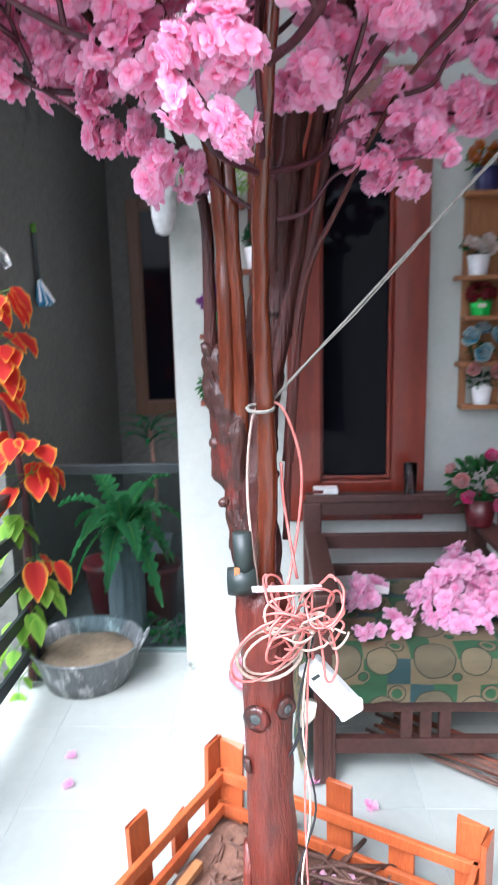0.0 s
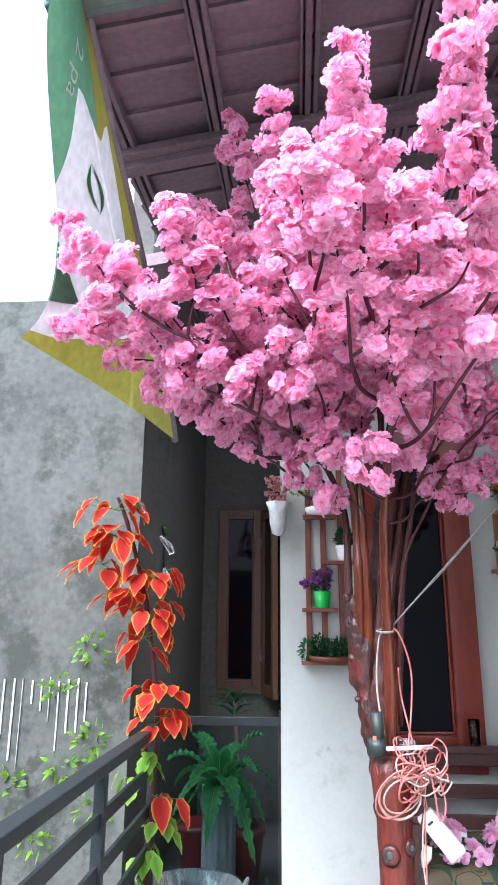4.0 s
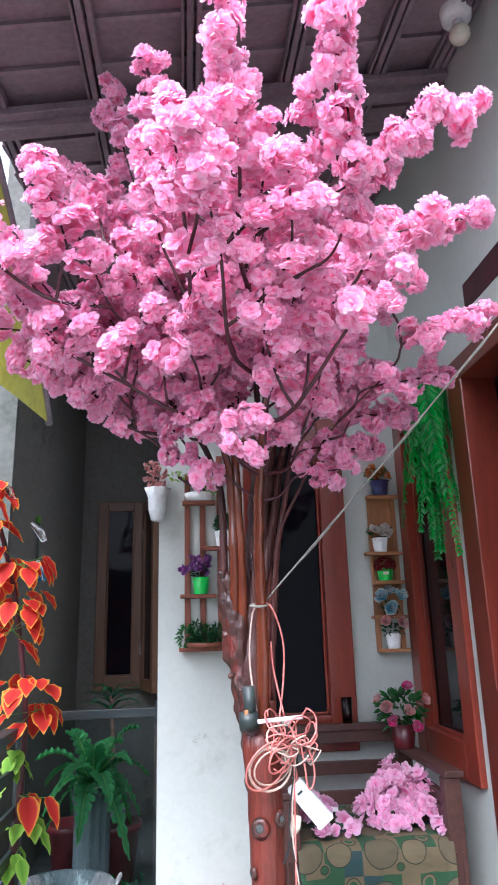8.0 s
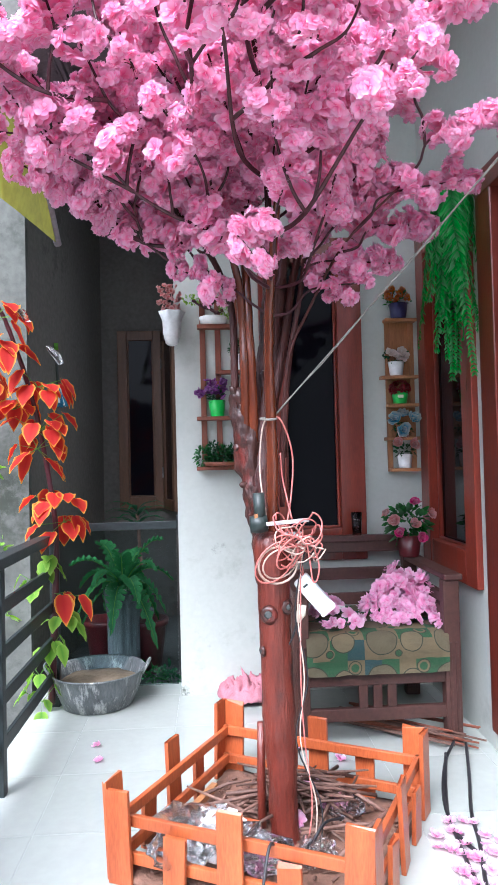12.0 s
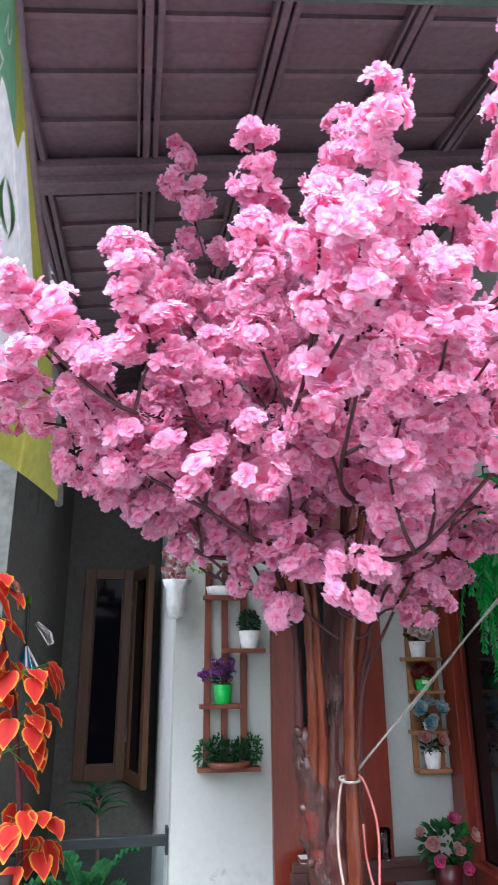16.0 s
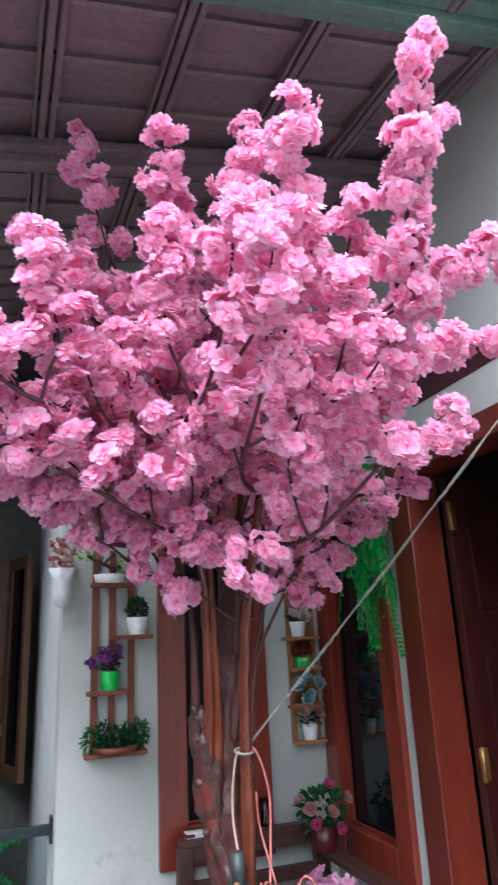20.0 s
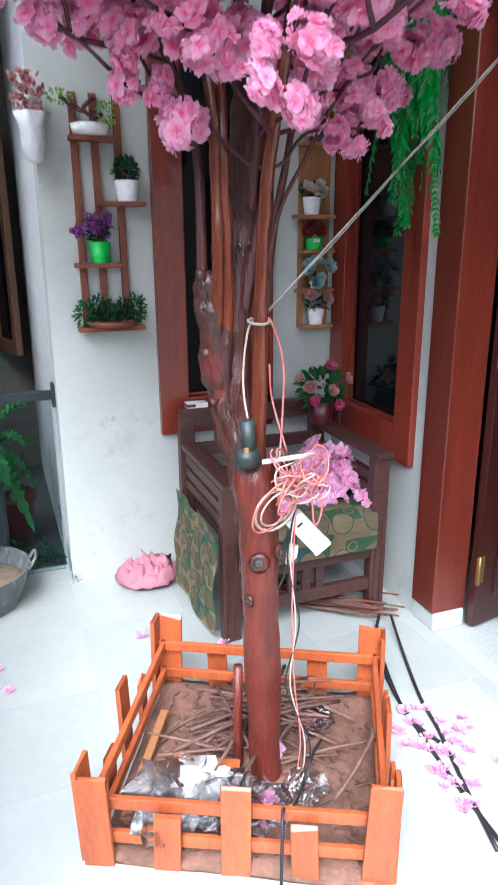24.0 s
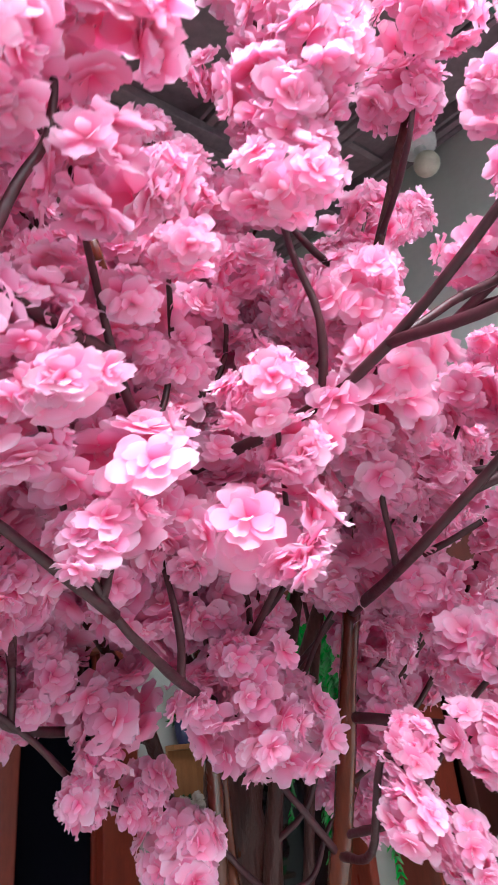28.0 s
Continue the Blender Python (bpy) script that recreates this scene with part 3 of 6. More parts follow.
for k in range(19):
    # each sheet laps over the next: a low front edge, then a slope back up
    y = 0.385 + 0.212 * k
    q = [bm.verts.new((x, y + dy, roof_z(x, y + dy) - dz)) for x in (RX0, RX) for dy, dz in ((0.0, -0.001), (-0.006, 0.024), (0.012, 0.026), (0.15, 0.001))]
    for i in range(3):
        bm.faces.new((q[i], q[i + 4], q[i + 5], q[i + 1]))
solo("ceiling", bm, CEIL, "mauve-brown stepped roof sheets seen from below", "ceiling", "structure")


def bar_between(a, b, w, h, bevel=0.004):
    a, b = Vector(a), Vector(b)
    return box(-w / 2, w / 2, 0, (b - a).length, -h / 2, h / 2, bevel, m=Matrix.Translation(a) @ (b - a).to_track_quat("Y", "Z").to_matrix().to_4x4())


for x in (-0.81, -0.43, -0.06, 0.34, 0.72, 0.985):
    rafter = thing("rafter", (x, 0.0, 0.0), "mauve-brown steel rafter under the roof sheets", "rafter", "roof rafters")
    for dx, w_, h_ in ((0.0, 0.024, 0.06), (0.032, 0.02, 0.045), (-0.026, 0.012, 0.05)):
        part("flange", bar_between((dx, RY0 + 0.02, roof_z(x, RY0) - 0.028), (dx, RY1 - 0.05, roof_z(x, RY1) - 0.035), w_, h_), CEIL_RIB, rafter)
for y, mt, h, lab in ((1.45, CEIL_RIB, 0.07, "mauve-brown cross beam under the roof"), (0.64, GREEN_BEAM, 0.08, "grey-green cross beam under the roof")):
    beam = thing("roof_beam", (RX0, y, 0.0), lab, "beam")
    for dy, dz, hh in ((0.0, 0.0, h), (0.05, 0.012, h * 0.6), (-0.045, 0.015, h * 0.5)):
        part("flange", bar_between((0.0, dy, roof_z(RX0, y) - (0.09 if y > 1 else 0.05) + dz), (RX - RX0 - 0.003, dy, roof_z(RX, y) - (0.09 if y > 1 else 0.05) + dz), 0.045, hh), mt, beam)
solo("wall_plate", bar_between((RX - 0.022, RY0, roof_z(RX, RY0) - 0.02), (RX - 0.022, 2.45, roof_z(RX, 2.45) - 0.02), 0.04, 0.05), CEIL_RIB, "mauve-brown trim along the top of the side wall", "trim", "structure")

# sheet added beyond the roof edge to keep sky light out of the passage
bm = bmesh.new()
v = [bm.verts.new((x, y, roof_z(x, y) + dz)) for dz in (0.0, 0.08) for x, y in ((-1.2, 2.55), (RX0 - 0.002, 2.55), (RX0 - 0.002, RY1), (-1.2, RY1))]
for f in ((0, 1, 2, 3), (7, 6, 5, 4), (0, 4, 5, 1), (1, 5, 6, 2), (2, 6, 7, 3), (3, 7, 4, 0)):
    bm.faces.new([v[i] for i in f])
solo("ceiling_eave", bm, CEIL, "mauve-brown sheet added over the side passage to block sky light", "ceiling", "structure")

# dim rooms behind the openings
solo("room_backing", box(0.061, 3.2, WY + 1.2, WY + 1.3, -0.02, 2.7), DARK_ROOM, "dim wall of the room behind the window", "wall", "structure")
solo("room_backing_east", box(3.2, 3.3, -1.0, 3.8, -0.02, 2.7), DARK_ROOM, "dim wall of the room behind the door", "wall", "structure")
solo("room_backing_south", box(RX + 0.13, 3.2, -1.1, -1.0, -0.02, 2.7), DARK_ROOM, "dim wall of the front room", "wall", "structure")
solo("room_ceiling", box(RX + 0.131, 3.3, -1.1, WY + 0.17, 2.7, 2.8), DARK_ROOM, "dim ceiling of the front room", "ceiling", "structure")
solo("room_ceiling_north", box(0.061, 3.3, WY + 0.171, WY + 1.3, 2.71, 2.81), DARK_ROOM, "dim ceiling of the room behind the window", "ceiling", "structure")
solo("room_floor", box(RX, 3.3, WY - 0.3, WY + 1.3, -0.3, -0.02), DARK_ROOM, "dim floor of the rooms inside", "floor", "structure")

# ---- the blossom tree ----
TREE = (0.147, 1.11, 0.0)
tree = thing("artificial_cherry_tree", TREE, "artificial cherry tree, pink cloth blossoms on dark varnished stems", "artificial tree")


def loc(p):
    """From the stems' own plan to the tree's root."""
    return Vector(p) - Vector((0.125, 1.11, 0.0))


log_pts = curve_points([(0.128, 1.11, -0.003), (0.118, 1.11, 0.25), (0.112, 1.11, 0.5), (0.11, 1.12, 0.75), (0.108, 1.14, 0.93)], 12)
log = part("log", gnarled(tube([loc(p) for p in log_pts], [(0.041 + 0.011 * (i / (len(log_pts) - 1)) + (0.006 if i < 2 else 0)) * (1, 1, 0.96, 0.86, 0.62)[max(0, i - len(log_pts) + 5)] for i in range(len(log_pts))], 30, rough=0.03, seed=4), 0.008, 13, 1), LOG, tree, "dark red varnished round log", True)
for p, d, w in (((0.088, 1.064, 0.705), (-0.35, -1, 0), 1.0), ((0.146, 1.068, 0.725), (0.6, -0.8, 0.1), 0.8), ((0.066, 1.085, 0.60), (-1, -0.5, 0), 0.6)):
    turn = Matrix.Translation(loc(p)) @ Vector(d).to_track_quat("Z", "Y").to_matrix().to_4x4()
    bm = gnarled(lathe([(0.028 * w, -0.005), (0.019 * w, 0.0008), (0.012 * w, 0.0018), (0.009 * w, -0.001)], 18), 0.004, 60, w)
    bmesh.ops.transform(bm, matrix=turn, verts=bm.verts)
    part("knot", bm, MOTTLED, log, "ragged dark knot in the bark", True)
    bm = gnarled(lathe([(0.0125 * w, 0.0012), (0.006 * w, 0.0022), (0.001, 0.0022)], 12), 0.001, 80, w)
    bmesh.ops.transform(bm, matrix=turn, verts=bm.verts)
    part("hollow", bm, SOIL, log, "black hollow of the knot", True)
bend = curve_points([(0.11, 1.15, 0.78), (0.098, 1.20, 0.92), (0.07, 1.235, 1.06), (0.055, 1.24, 1.16), (0.045, 1.24, 1.26), (0.02, 1.235, 1.37)], 11)
part("bent_stem", gnarled(tube([loc(p) for p in bend], [(0.044 - 0.008 * i / (len(bend) - 1) + 0.002 * math.sin(i * 0.7)) * (1, 1, 0.9, 0.7, 0.4)[max(0, i - len(bend) + 5)] for i in range(len(bend))], 32, rough=0.05, seed=7), 0.014, 26, 2), MOTTLED, tree, "mottled bent stem with peeling bark", True)
for p, d, s in (((0.025, 1.225, 1.185), (-1, -0.4, 0.1), 1.3), ((0.01, 1.22, 1.36), (-0.7, -0.3, 1), 1.2), ((0.035, 1.215, 1.07), (-1, -0.5, 0), 1.0)):
    bm = tube([(0, 0, -0.01), (0, 0, 0.006 * s), (0.003, 0, 0.013 * s)], [0.012 * s, 0.009 * s, 0.006 * s], 9, rough=0.3, seed=int(s * 10))
    bmesh.ops.transform(bm, matrix=Matrix.Translation(loc(p)) @ Vector(d).to_track_quat("Z", "Y").to_matrix().to_4x4(), verts=bm.verts)
    part("stub", bm, MOTTLED, tree, "broken branch stub", True)
core = curve_points([(0.105, 1.18, 0.86), (0.10, 1.22, 1.05), (0.10, 1.25, 1.20), (0.115, 1.285, 1.34), (0.135, 1.30, 1.48), (0.152, 1.30, 1.65), (0.16, 1.28, 1.82)], 9)
part("knotty_core", gnarled(tube([loc(p) for p in core], [0.033 + 0.007 * min(1, i / 33) + 0.001 * math.sin(i * 2.1) for i in range(len(core))], 26, rough=0.06, seed=12), 0.011, 30, 3), DARK_STEM, tree, "dark maroon log end between the stems", True)
wrap = [loc(p) for p in core[30:34]]
part("plastic_wrap", tube(wrap, [0.041, 0.043, 0.042, 0.044], 26, caps=False, rough=0.3, seed=31), CLEAR, tree, "crumpled clear plastic wrap", True)
rk = random.Random(41)
for k in range(40):
    line_, wide = (bend, 0.038) if k % 3 else (core, 0.037)
    i = rk.randrange(3, len(line_) - 3)
    q, d = line_[i], (line_[i + 1] - line_[i - 1]).normalized()
    out = (Vector((rk.uniform(-1, 0.6), -1, rk.uniform(-0.2, 0.2))) * 1.0)
    out = (out - d * out.dot(d)).normalized()
    ln_, w_ = rk.uniform(0.015, 0.055), rk.uniform(0.0014, 0.0036)
    side, q = d.cross(out), q + out * wide * rk.uniform(0.82, 0.98)
    lift = rk.uniform(0.001, 0.006)
    bm = bmesh.new()
    strip = [[bm.verts.new(loc(q + d * (ln_ * (u - 0.5)) + side * (v * w_) + out * (0.002 + lift * (2 * u - 1) ** 2 * (1 if u > 0.5 else 0.3)))) for v in (-1, 0, 1)] for u in (0.0, 0.33, 0.67, 1.0)]
    for ra, rb_ in zip(strip, strip[1:]):
        for j in range(2):
            bm.faces.new((ra[j], ra[j + 1], rb_[j + 1], rb_[j]))
    bmesh.ops.solidify(bm, geom=bm.faces[:], thickness=0.0008)
    part("bark_flake", bm, FLAKE if k % 4 else STEM, tree, "", True)
STEMS = (
    ((0.112, 1.12, 0.80), (0.112, 1.13, 0.97), (0.116, 1.13, 1.17), (0.112, 1.11, 1.37), (0.112, 1.08, 1.55), (0.12, 1.05, 1.68), (0.15, 1.0, 1.95), (0.23, 0.93, 2.3), 0.021),
    ((0.09, 1.23, 1.06), (0.12, 1.255, 1.25), (0.15, 1.265, 1.39), (0.18, 1.265, 1.55), (0.215, 1.25, 1.75), (0.30, 1.12, 2.1), (0.38, 1.0, 2.35), 0.020),
    ((0.058, 1.235, 1.08), (0.045, 1.215, 1.26), (0.045, 1.20, 1.42), (0.04, 1.20, 1.58), (0.015, 1.16, 1.75), (-0.12, 1.02, 2.05), (-0.3, 0.9, 2.25), 0.018),
    ((0.015, 1.23, 1.33), (0.015, 1.23, 1.48), (0.005, 1.23, 1.64), (-0.07, 1.18, 1.8), (-0.24, 1.12, 1.98), (-0.45, 1.06, 2.15), 0.013),
    ((0.15, 1.20, 1.0), (0.165, 1.21, 1.32), (0.19, 1.21, 1.48), (0.24, 1.20, 1.59), (0.36, 1.16, 1.8), (0.55, 1.10, 1.98), 0.007),
    ((0.155, 1.21, 1.15), (0.18, 1.22, 1.42), (0.21, 1.22, 1.58), (0.27, 1.2, 1.9), (0.36, 1.15, 2.2), (0.5, 1.05, 2.4), 0.011),
    ((0.066, 1.235, 1.06), (0.068, 1.215, 1.30), (0.062, 1.205, 1.5), (0.056, 1.20, 1.68), (0.03, 1.2, 2.0), (-0.08, 1.2, 2.3), (-0.18, 1.15, 2.55), 0.019),
    ((0.13, 1.22, 1.5), (0.13, 1.18, 1.7), (0.12, 1.10, 1.9), (0.10, 0.98, 2.1), (0.06, 0.82, 2.28), (0.02, 0.68, 2.45), 0.012),
)
NODES = []
for k, (*pts, r) in enumerate(STEMS):
    cp = curve_points(pts, 7)
    part("stem", gnarled(tube([loc(p) for p in cp], taper(len(cp), r, r * 0.42), 14, rough=0.06, seed=20 + k), 0.13 * r, 30, k), STEM if k in (0, 2, 6) else DARK_STEM, tree, "", True)
    NODES += [p for p in cp if p.z > 1.58]

# blossom sprays: a few lengths, each with its own flowers, shared by many twigs
SPRAYS = {}
rb = random.Random(5)
for length in (0.14, 0.20, 0.28, 0.36):
    for v in range(5):
        flowers, clumps = [], max(3, round(length / 0.05))
        for c in range(clumps):
            u = (c + 0.5) / clumps
            a = c * 2.2 + rb.random()
            off = 0.034 * (1 - 0.45 * u) * rb.uniform(0.3, 1.5)
            ctr = Vector((off * math.cos(a), off * math.sin(a), length * u))
            flat = Vector((rb.uniform(0.75, 1.3), rb.uniform(0.75, 1.3), rb.uniform(0.7, 1.15)))
            size = rb.uniform(0.75, 1.2) * (1.0 - 0.25 * abs(2 * u - 0.8))
            for i in range(rb.choice((17, 19, 21))):
                d = unit(rb)
                d.z = d.z * 0.8 + 0.15
                flowers.append((tuple(ctr + d * flat * 0.041 * size * rb.uniform(0.55, 1.15)), d + unit(rb) * 0.35, size * rb.uniform(0.66, 0.92)))
        for i in range(4):
            flowers.append(((0.012 * math.cos(i * 1.6), 0.012 * math.sin(i * 1.6), length + 0.008), (math.cos(i * 1.6), math.sin(i * 1.6), 0.7), 0.6))
        SPRAYS[length, v] = petals_mesh("blossom_spray", flowers, PETAL, BLOSSOM, rb)
n_spray = 0
FORKS = []


def spray(base, tip, big=1.0):
    """One flowering branch: a thin branch from the stems to the spray's root and through it."""
    global n_spray
    base, tip = Vector(base) - Vector((0.022, 0, 0)), Vector(tip) - Vector((0.022, 0, 0))
    start = min(NODES + FORKS, key=lambda q: (q - base).length + max(0.0, q.z - base.z + 0.10) * 3 + 0.22 * (1 - (base - q).normalized().dot((tip - base).normalized())))
    reach = (start - base).length
    mid = start.lerp(base, 0.5) + Vector((0, 0, -0.10 * reach)) + Vector((rb.uniform(-1, 1), rb.uniform(-1, 1), rb.uniform(-1, 1))) * 0.08 * reach
    pts = curve_points([start, mid, base, tip], 6)
    thick = min(0.0075, 0.0035 + 0.009 * reach)
    twig = part("branch", tube([loc(q) for q in pts], taper(len(pts), thick, 0.0025), 7, rough=0.2, seed=n_spray), TWIG, tree, "", True)
    FORKS.extend(pts[5:12])
    way = tip - base
    ln = way.length + 0.05
    length = min((0.14, 0.20, 0.28, 0.36), key=lambda s: abs(s - ln))
    k = ln / length
    m = Matrix.Translation(loc(base) - way.normalized() * 0.02) @ way.to_track_quat("Z", "Y").to_matrix().to_4x4() @ pose(0, 0, 0, 0, 0, rb.uniform(0, 360)) @ Matrix.Diagonal((big * 1.25, big * 1.25, k, 1))
    shared("blossom_spray", SPRAYS[length, n_spray % 5], twig, m, "ruffled pink cloth blossoms")
    n_spray += 1


def clump(x, y, z, length=0.15, big=1.0, rise=0.3):
    """A spray round a place, leaning out from the fork of the stems."""
    c = Vector((x + 0.012, y + 0.035, z + 0.01))
    way = c - Vector((0.12, 1.2, 1.6))
    way = (way.normalized() + Vector((rb.uniform(-0.2, 0.2), rb.uniform(-0.2, 0.2), rise + rb.uniform(-0.2, 0.2)))).normalized()
    spray(c - way * length * 0.55, c + way * length * 0.45, big)


def crown():
    # the tall sprays that stand out at the top
    spray((0.045, 0.46, 2.25), (-0.005, 0.31, 2.50))
    spray((0.02, 0.66, 2.44), (0.03, 0.61, 2.72))
    spray((-0.10, 0.83, 2.44), (-0.18, 0.63, 2.66))
    spray((-0.25, 1.03, 2.62), (-0.335, 1.03, 2.96), 0.85)
    spray((0.29, 0.43, 2.22), (0.25, 0.30, 2.42), 0.9)
    spray((0.25, 0.30, 2.41), (0.25, 0.21, 2.64), 0.8)
    spray((0.30, 0.50, 2.21), (0.45, 0.43, 2.31))
    spray((0.45, 0.43, 2.30), (0.58, 0.39, 2.36), 0.9)
    spray((0.47, 0.72, 2.22), (0.70, 0.67, 2.26), 0.8)
    spray((0.62, 1.02, 2.06), (0.86, 1.0, 2.14), 0.8)
    spray((0.50, 1.12, 1.93), (0.75, 1.13, 1.98), 0.85)
    spray((0.48, 1.20, 1.86), (0.67, 1.27, 1.89), 0.85)
    spray((0.30, 1.16, 1.74), (0.55, 1.28, 1.77), 0.85)
    spray((-0.62, 0.86, 2.20), (-0.80, 0.80, 2.42))
    spray((-0.66, 0.98, 2.17), (-0.84, 0.97, 2.19), 0.8)
    spray((-0.52, 1.18, 2.13), (-0.74, 1.22, 2.17), 0.9)
    spray((-0.34, 0.92, 2.40), (-0.46, 1.02, 2.62), 0.9)
    # the front of the crown, from the top down
    clump(0.222, 0.496, 2.40)
    clump(-0.111, 0.386, 2.22, 0.18, 1.1)
    clump(-0.06, 0.33, 2.16, 0.14)
    clump(0.034, 0.545, 2.25, 0.18)
    clump(-0.023, 0.455, 2.06, 0.13, 1.1, 0.0)
    clump(0.146, 0.431, 2.13, 0.2, 1.1)
    clump(0.10, 0.50, 2.28, 0.17)
    clump(-0.175, 0.648, 2.33, 0.22)
    clump(-0.095, 0.886, 2.29, 0.2)
    clump(0.299, 0.50, 2.15, 0.16)
    clump(0.42, 0.75, 2.12, 0.16)
    clump(0.353, 0.513, 1.935, 0.16, 1.0, 0.1)
    clump(0.253, 0.654, 1.963, 0.15, 1.0, 0.1)
    clump(0.103, 0.611, 1.946, 0.14, 1.05, 0.0)
    clump(0.14, 0.761, 1.805, 0.14, 1.0, 0.0)
    spray((0.03, 0.88, 1.735), (0.085, 0.86, 1.66), 0.58)
    clump(-0.06, 1.136, 1.684, 0.15, 1.0, -0.2)
    clump(-0.022, 0.989, 1.778, 0.13, 0.95, 0.0)
    clump(-0.086, 0.984, 1.884, 0.14)
    clump(-0.212, 1.121, 1.862, 0.2, 1.05, 0.0)
    clump(-0.332, 0.836, 1.961, 0.19, 1.05, 0.0)
    clump(-0.238, 0.803, 2.15, 0.16)
    clump(-0.021, 0.742, 2.074, 0.18)
    clump(0.003, 0.894, 1.995, 0.14)
    clump(-0.355, 0.765, 2.178, 0.14)
    clump(0.219, 0.787, 2.116, 0.18)
    clump(0.566, 0.931, 2.24, 0.16)
    clump(-0.058, 0.951, 2.035, 0.14)
    clump(0.073, 1.075, 1.907, 0.14)
    clump(-0.66, 0.66, 2.21, 0.14, 1.05)
    clump(-0.56, 0.72, 2.14, 0.14)
    clump(-0.50, 0.80, 2.02, 0.18, 1.05, 0.0)
    clump(-0.50, 1.079, 1.965, 0.2, 1.05, 0.0)
    clump(-0.36, 1.05, 1.93, 0.16, 1.0, 0.0)
    clump(-0.435, 0.652, 2.267, 0.2, 1.05)
    clump(-0.50, 0.90, 2.16, 0.14)
    clump(0.227, 0.98, 2.276, 0.2)
    clump(-0.169, 0.974, 2.37, 0.2)
    clump(0.16, 0.85, 2.42, 0.18)
    clump(0.36, 0.95, 2.35, 0.18)
    # the rear tops and the low skirt
    spray((-0.24, 1.08, 2.34), (-0.30, 1.05, 2.58))
    spray((0.03, 1.18, 2.44), (0.06, 1.20, 2.72))
    spray((0.56, 1.04, 2.32), (0.74, 1.0, 2.50), 0.9)
    spray((0.26, 1.20, 2.40), (0.34, 1.22, 2.64))
    clump(-0.30, 0.95, 2.06, 0.2, 1.05, 0.1)
    clump(-0.42, 0.92, 1.99, 0.2, 1.05, 0.0)
    clump(-0.22, 0.90, 2.02, 0.18, 1.05, 0.0)
    clump(-0.16, 1.02, 1.93, 0.18, 1.0, -0.1)
    clump(-0.30, 1.12, 1.83, 0.16, 1.0, -0.2)
    clump(-0.12, 0.80, 1.97, 0.16, 1.0, 0.0)
    clump(0.20, 1.02, 1.80, 0.15, 0.95, -0.1)
    clump(0.30, 0.90, 1.90, 0.17, 1.0, 0.0)
    clump(0.40, 1.05, 1.98, 0.18, 1.0, 0.0)
    clump(0.34, 1.14, 1.66, 0.14, 0.85, -0.2)


crown()
# the inner and rear sprays, which fill the crown
for i in range(38):
    a = i * 2.39996
    h = (i + 0.5) / 38
    z = 1.92 + 0.72 * h
    r = 0.50 * math.sin(math.pi * min(1, 0.25 + 0.62 * h)) * (0.55 + 0.45 * rb.random())
    c = Vector((0.12 + r * math.cos(a), 1.18 + 0.85 * r * math.sin(a), z))
    if c.y < 0.9:
        c.y = 1.0 + 0.3 * rb.random()
    way = Vector((0.7 * math.cos(a), 0.7 * math.sin(a), 0.55)).normalized()
    spray(c - way * 0.1, c + way * 0.12)


# ---- picket fence round the tree ----
FC = [(-0.012, 1.65), (0.62, 1.315), (0.31, 0.745), (-0.335, 1.055)]
fence = thing("picket_fence", (0.148, 1.19, 0.0), "low orange-stained wooden picket fence round the tree foot", "fence")
rf = random.Random(9)


def fl(x, y, z=0.0):
    return Vector((x - 0.148, y - 1.19, z))


for s in range(4):
    (x0, y0), (x1, y1) = FC[s], FC[(s + 1) % 4]
    d = Vector((x1 - x0, y1 - y0, 0))
    ln, ang = d.length, math.degrees(math.atan2(d.y, d.x))
    base = Matrix.Translation(fl(x0, y0)) @ pose(0, 0, 0, 0, 0, ang)
    for z in (0.065, 0.165):
        part("rail", box(0.0, ln, -0.012, 0.004, z - 0.016, z + 0.016, 0.003, m=base @ pose(0, -0.012, 0)), FENCE_WOOD, fence)
    for k in range(5):
        w = 0.072 if k in (0, 4) else (0.07 if k == 2 else 0.064)
        h = (0.262, 0.15, 0.25, 0.145, 0.258)[k] + rf.uniform(-0.012, 0.012)
        u = 0.03 + (ln - 0.06) * k / 4
        bm = box(-w / 2, w / 2, 0.002, 0.016, 0.002, h, 0.002)
        for v in bm.verts:
            if v.co.z > h - 0.01:
                v.co.z += (v.co.x / w) * rf.choice((-1, 1)) * 0.012
        part("picket", bm, FENCE_WOOD, fence).matrix_basis = base @ pose(u, 0, 0, rf.uniform(-2, 2), rf.uniform(-2.5, 2.5), rf.uniform(-4, 4))

# ---- openings ----
def framed(name, kind_label, at, rot, w, h, bar, depth, wood, pane, pane_label, mull=None, sill=None):
    """A window in its frame; local x runs along the wall, y into it."""
    win = thing(name, at, kind_label, "window")
    win.rotation_euler.z = radians(rot)
    win["kind"] = "structure"
    fr = part("window_frame", box(0, bar, 0, depth, 0, h, 0.004), wood, win)
    for x0, x1, z0, z1 in ((w - bar, w, 0, h), (bar, w - bar, 0, bar * 1.25), (bar, w - bar, h - bar, h)):
        part("window_frame", box(x0, x1, 0.003, depth, z0, z1, 0.004), wood, win)
    for x0, x1, z0, z1 in ((bar, bar + 0.012, bar * 1.25, h - bar), (w - bar - 0.012, w - bar, bar * 1.25, h - bar), (bar, w - bar, bar * 1.25, bar * 1.25 + 0.012)):
        part("glazing_bead", box(x0, x1, depth * 0.35, depth * 0.5, z0, z1, 0.003), wood, win)
    p = part("pane", box(bar, w - bar, depth * 0.55, depth * 0.55 + 0.005, bar * 1.25, h - bar), pane, win, pane_label)
    return win


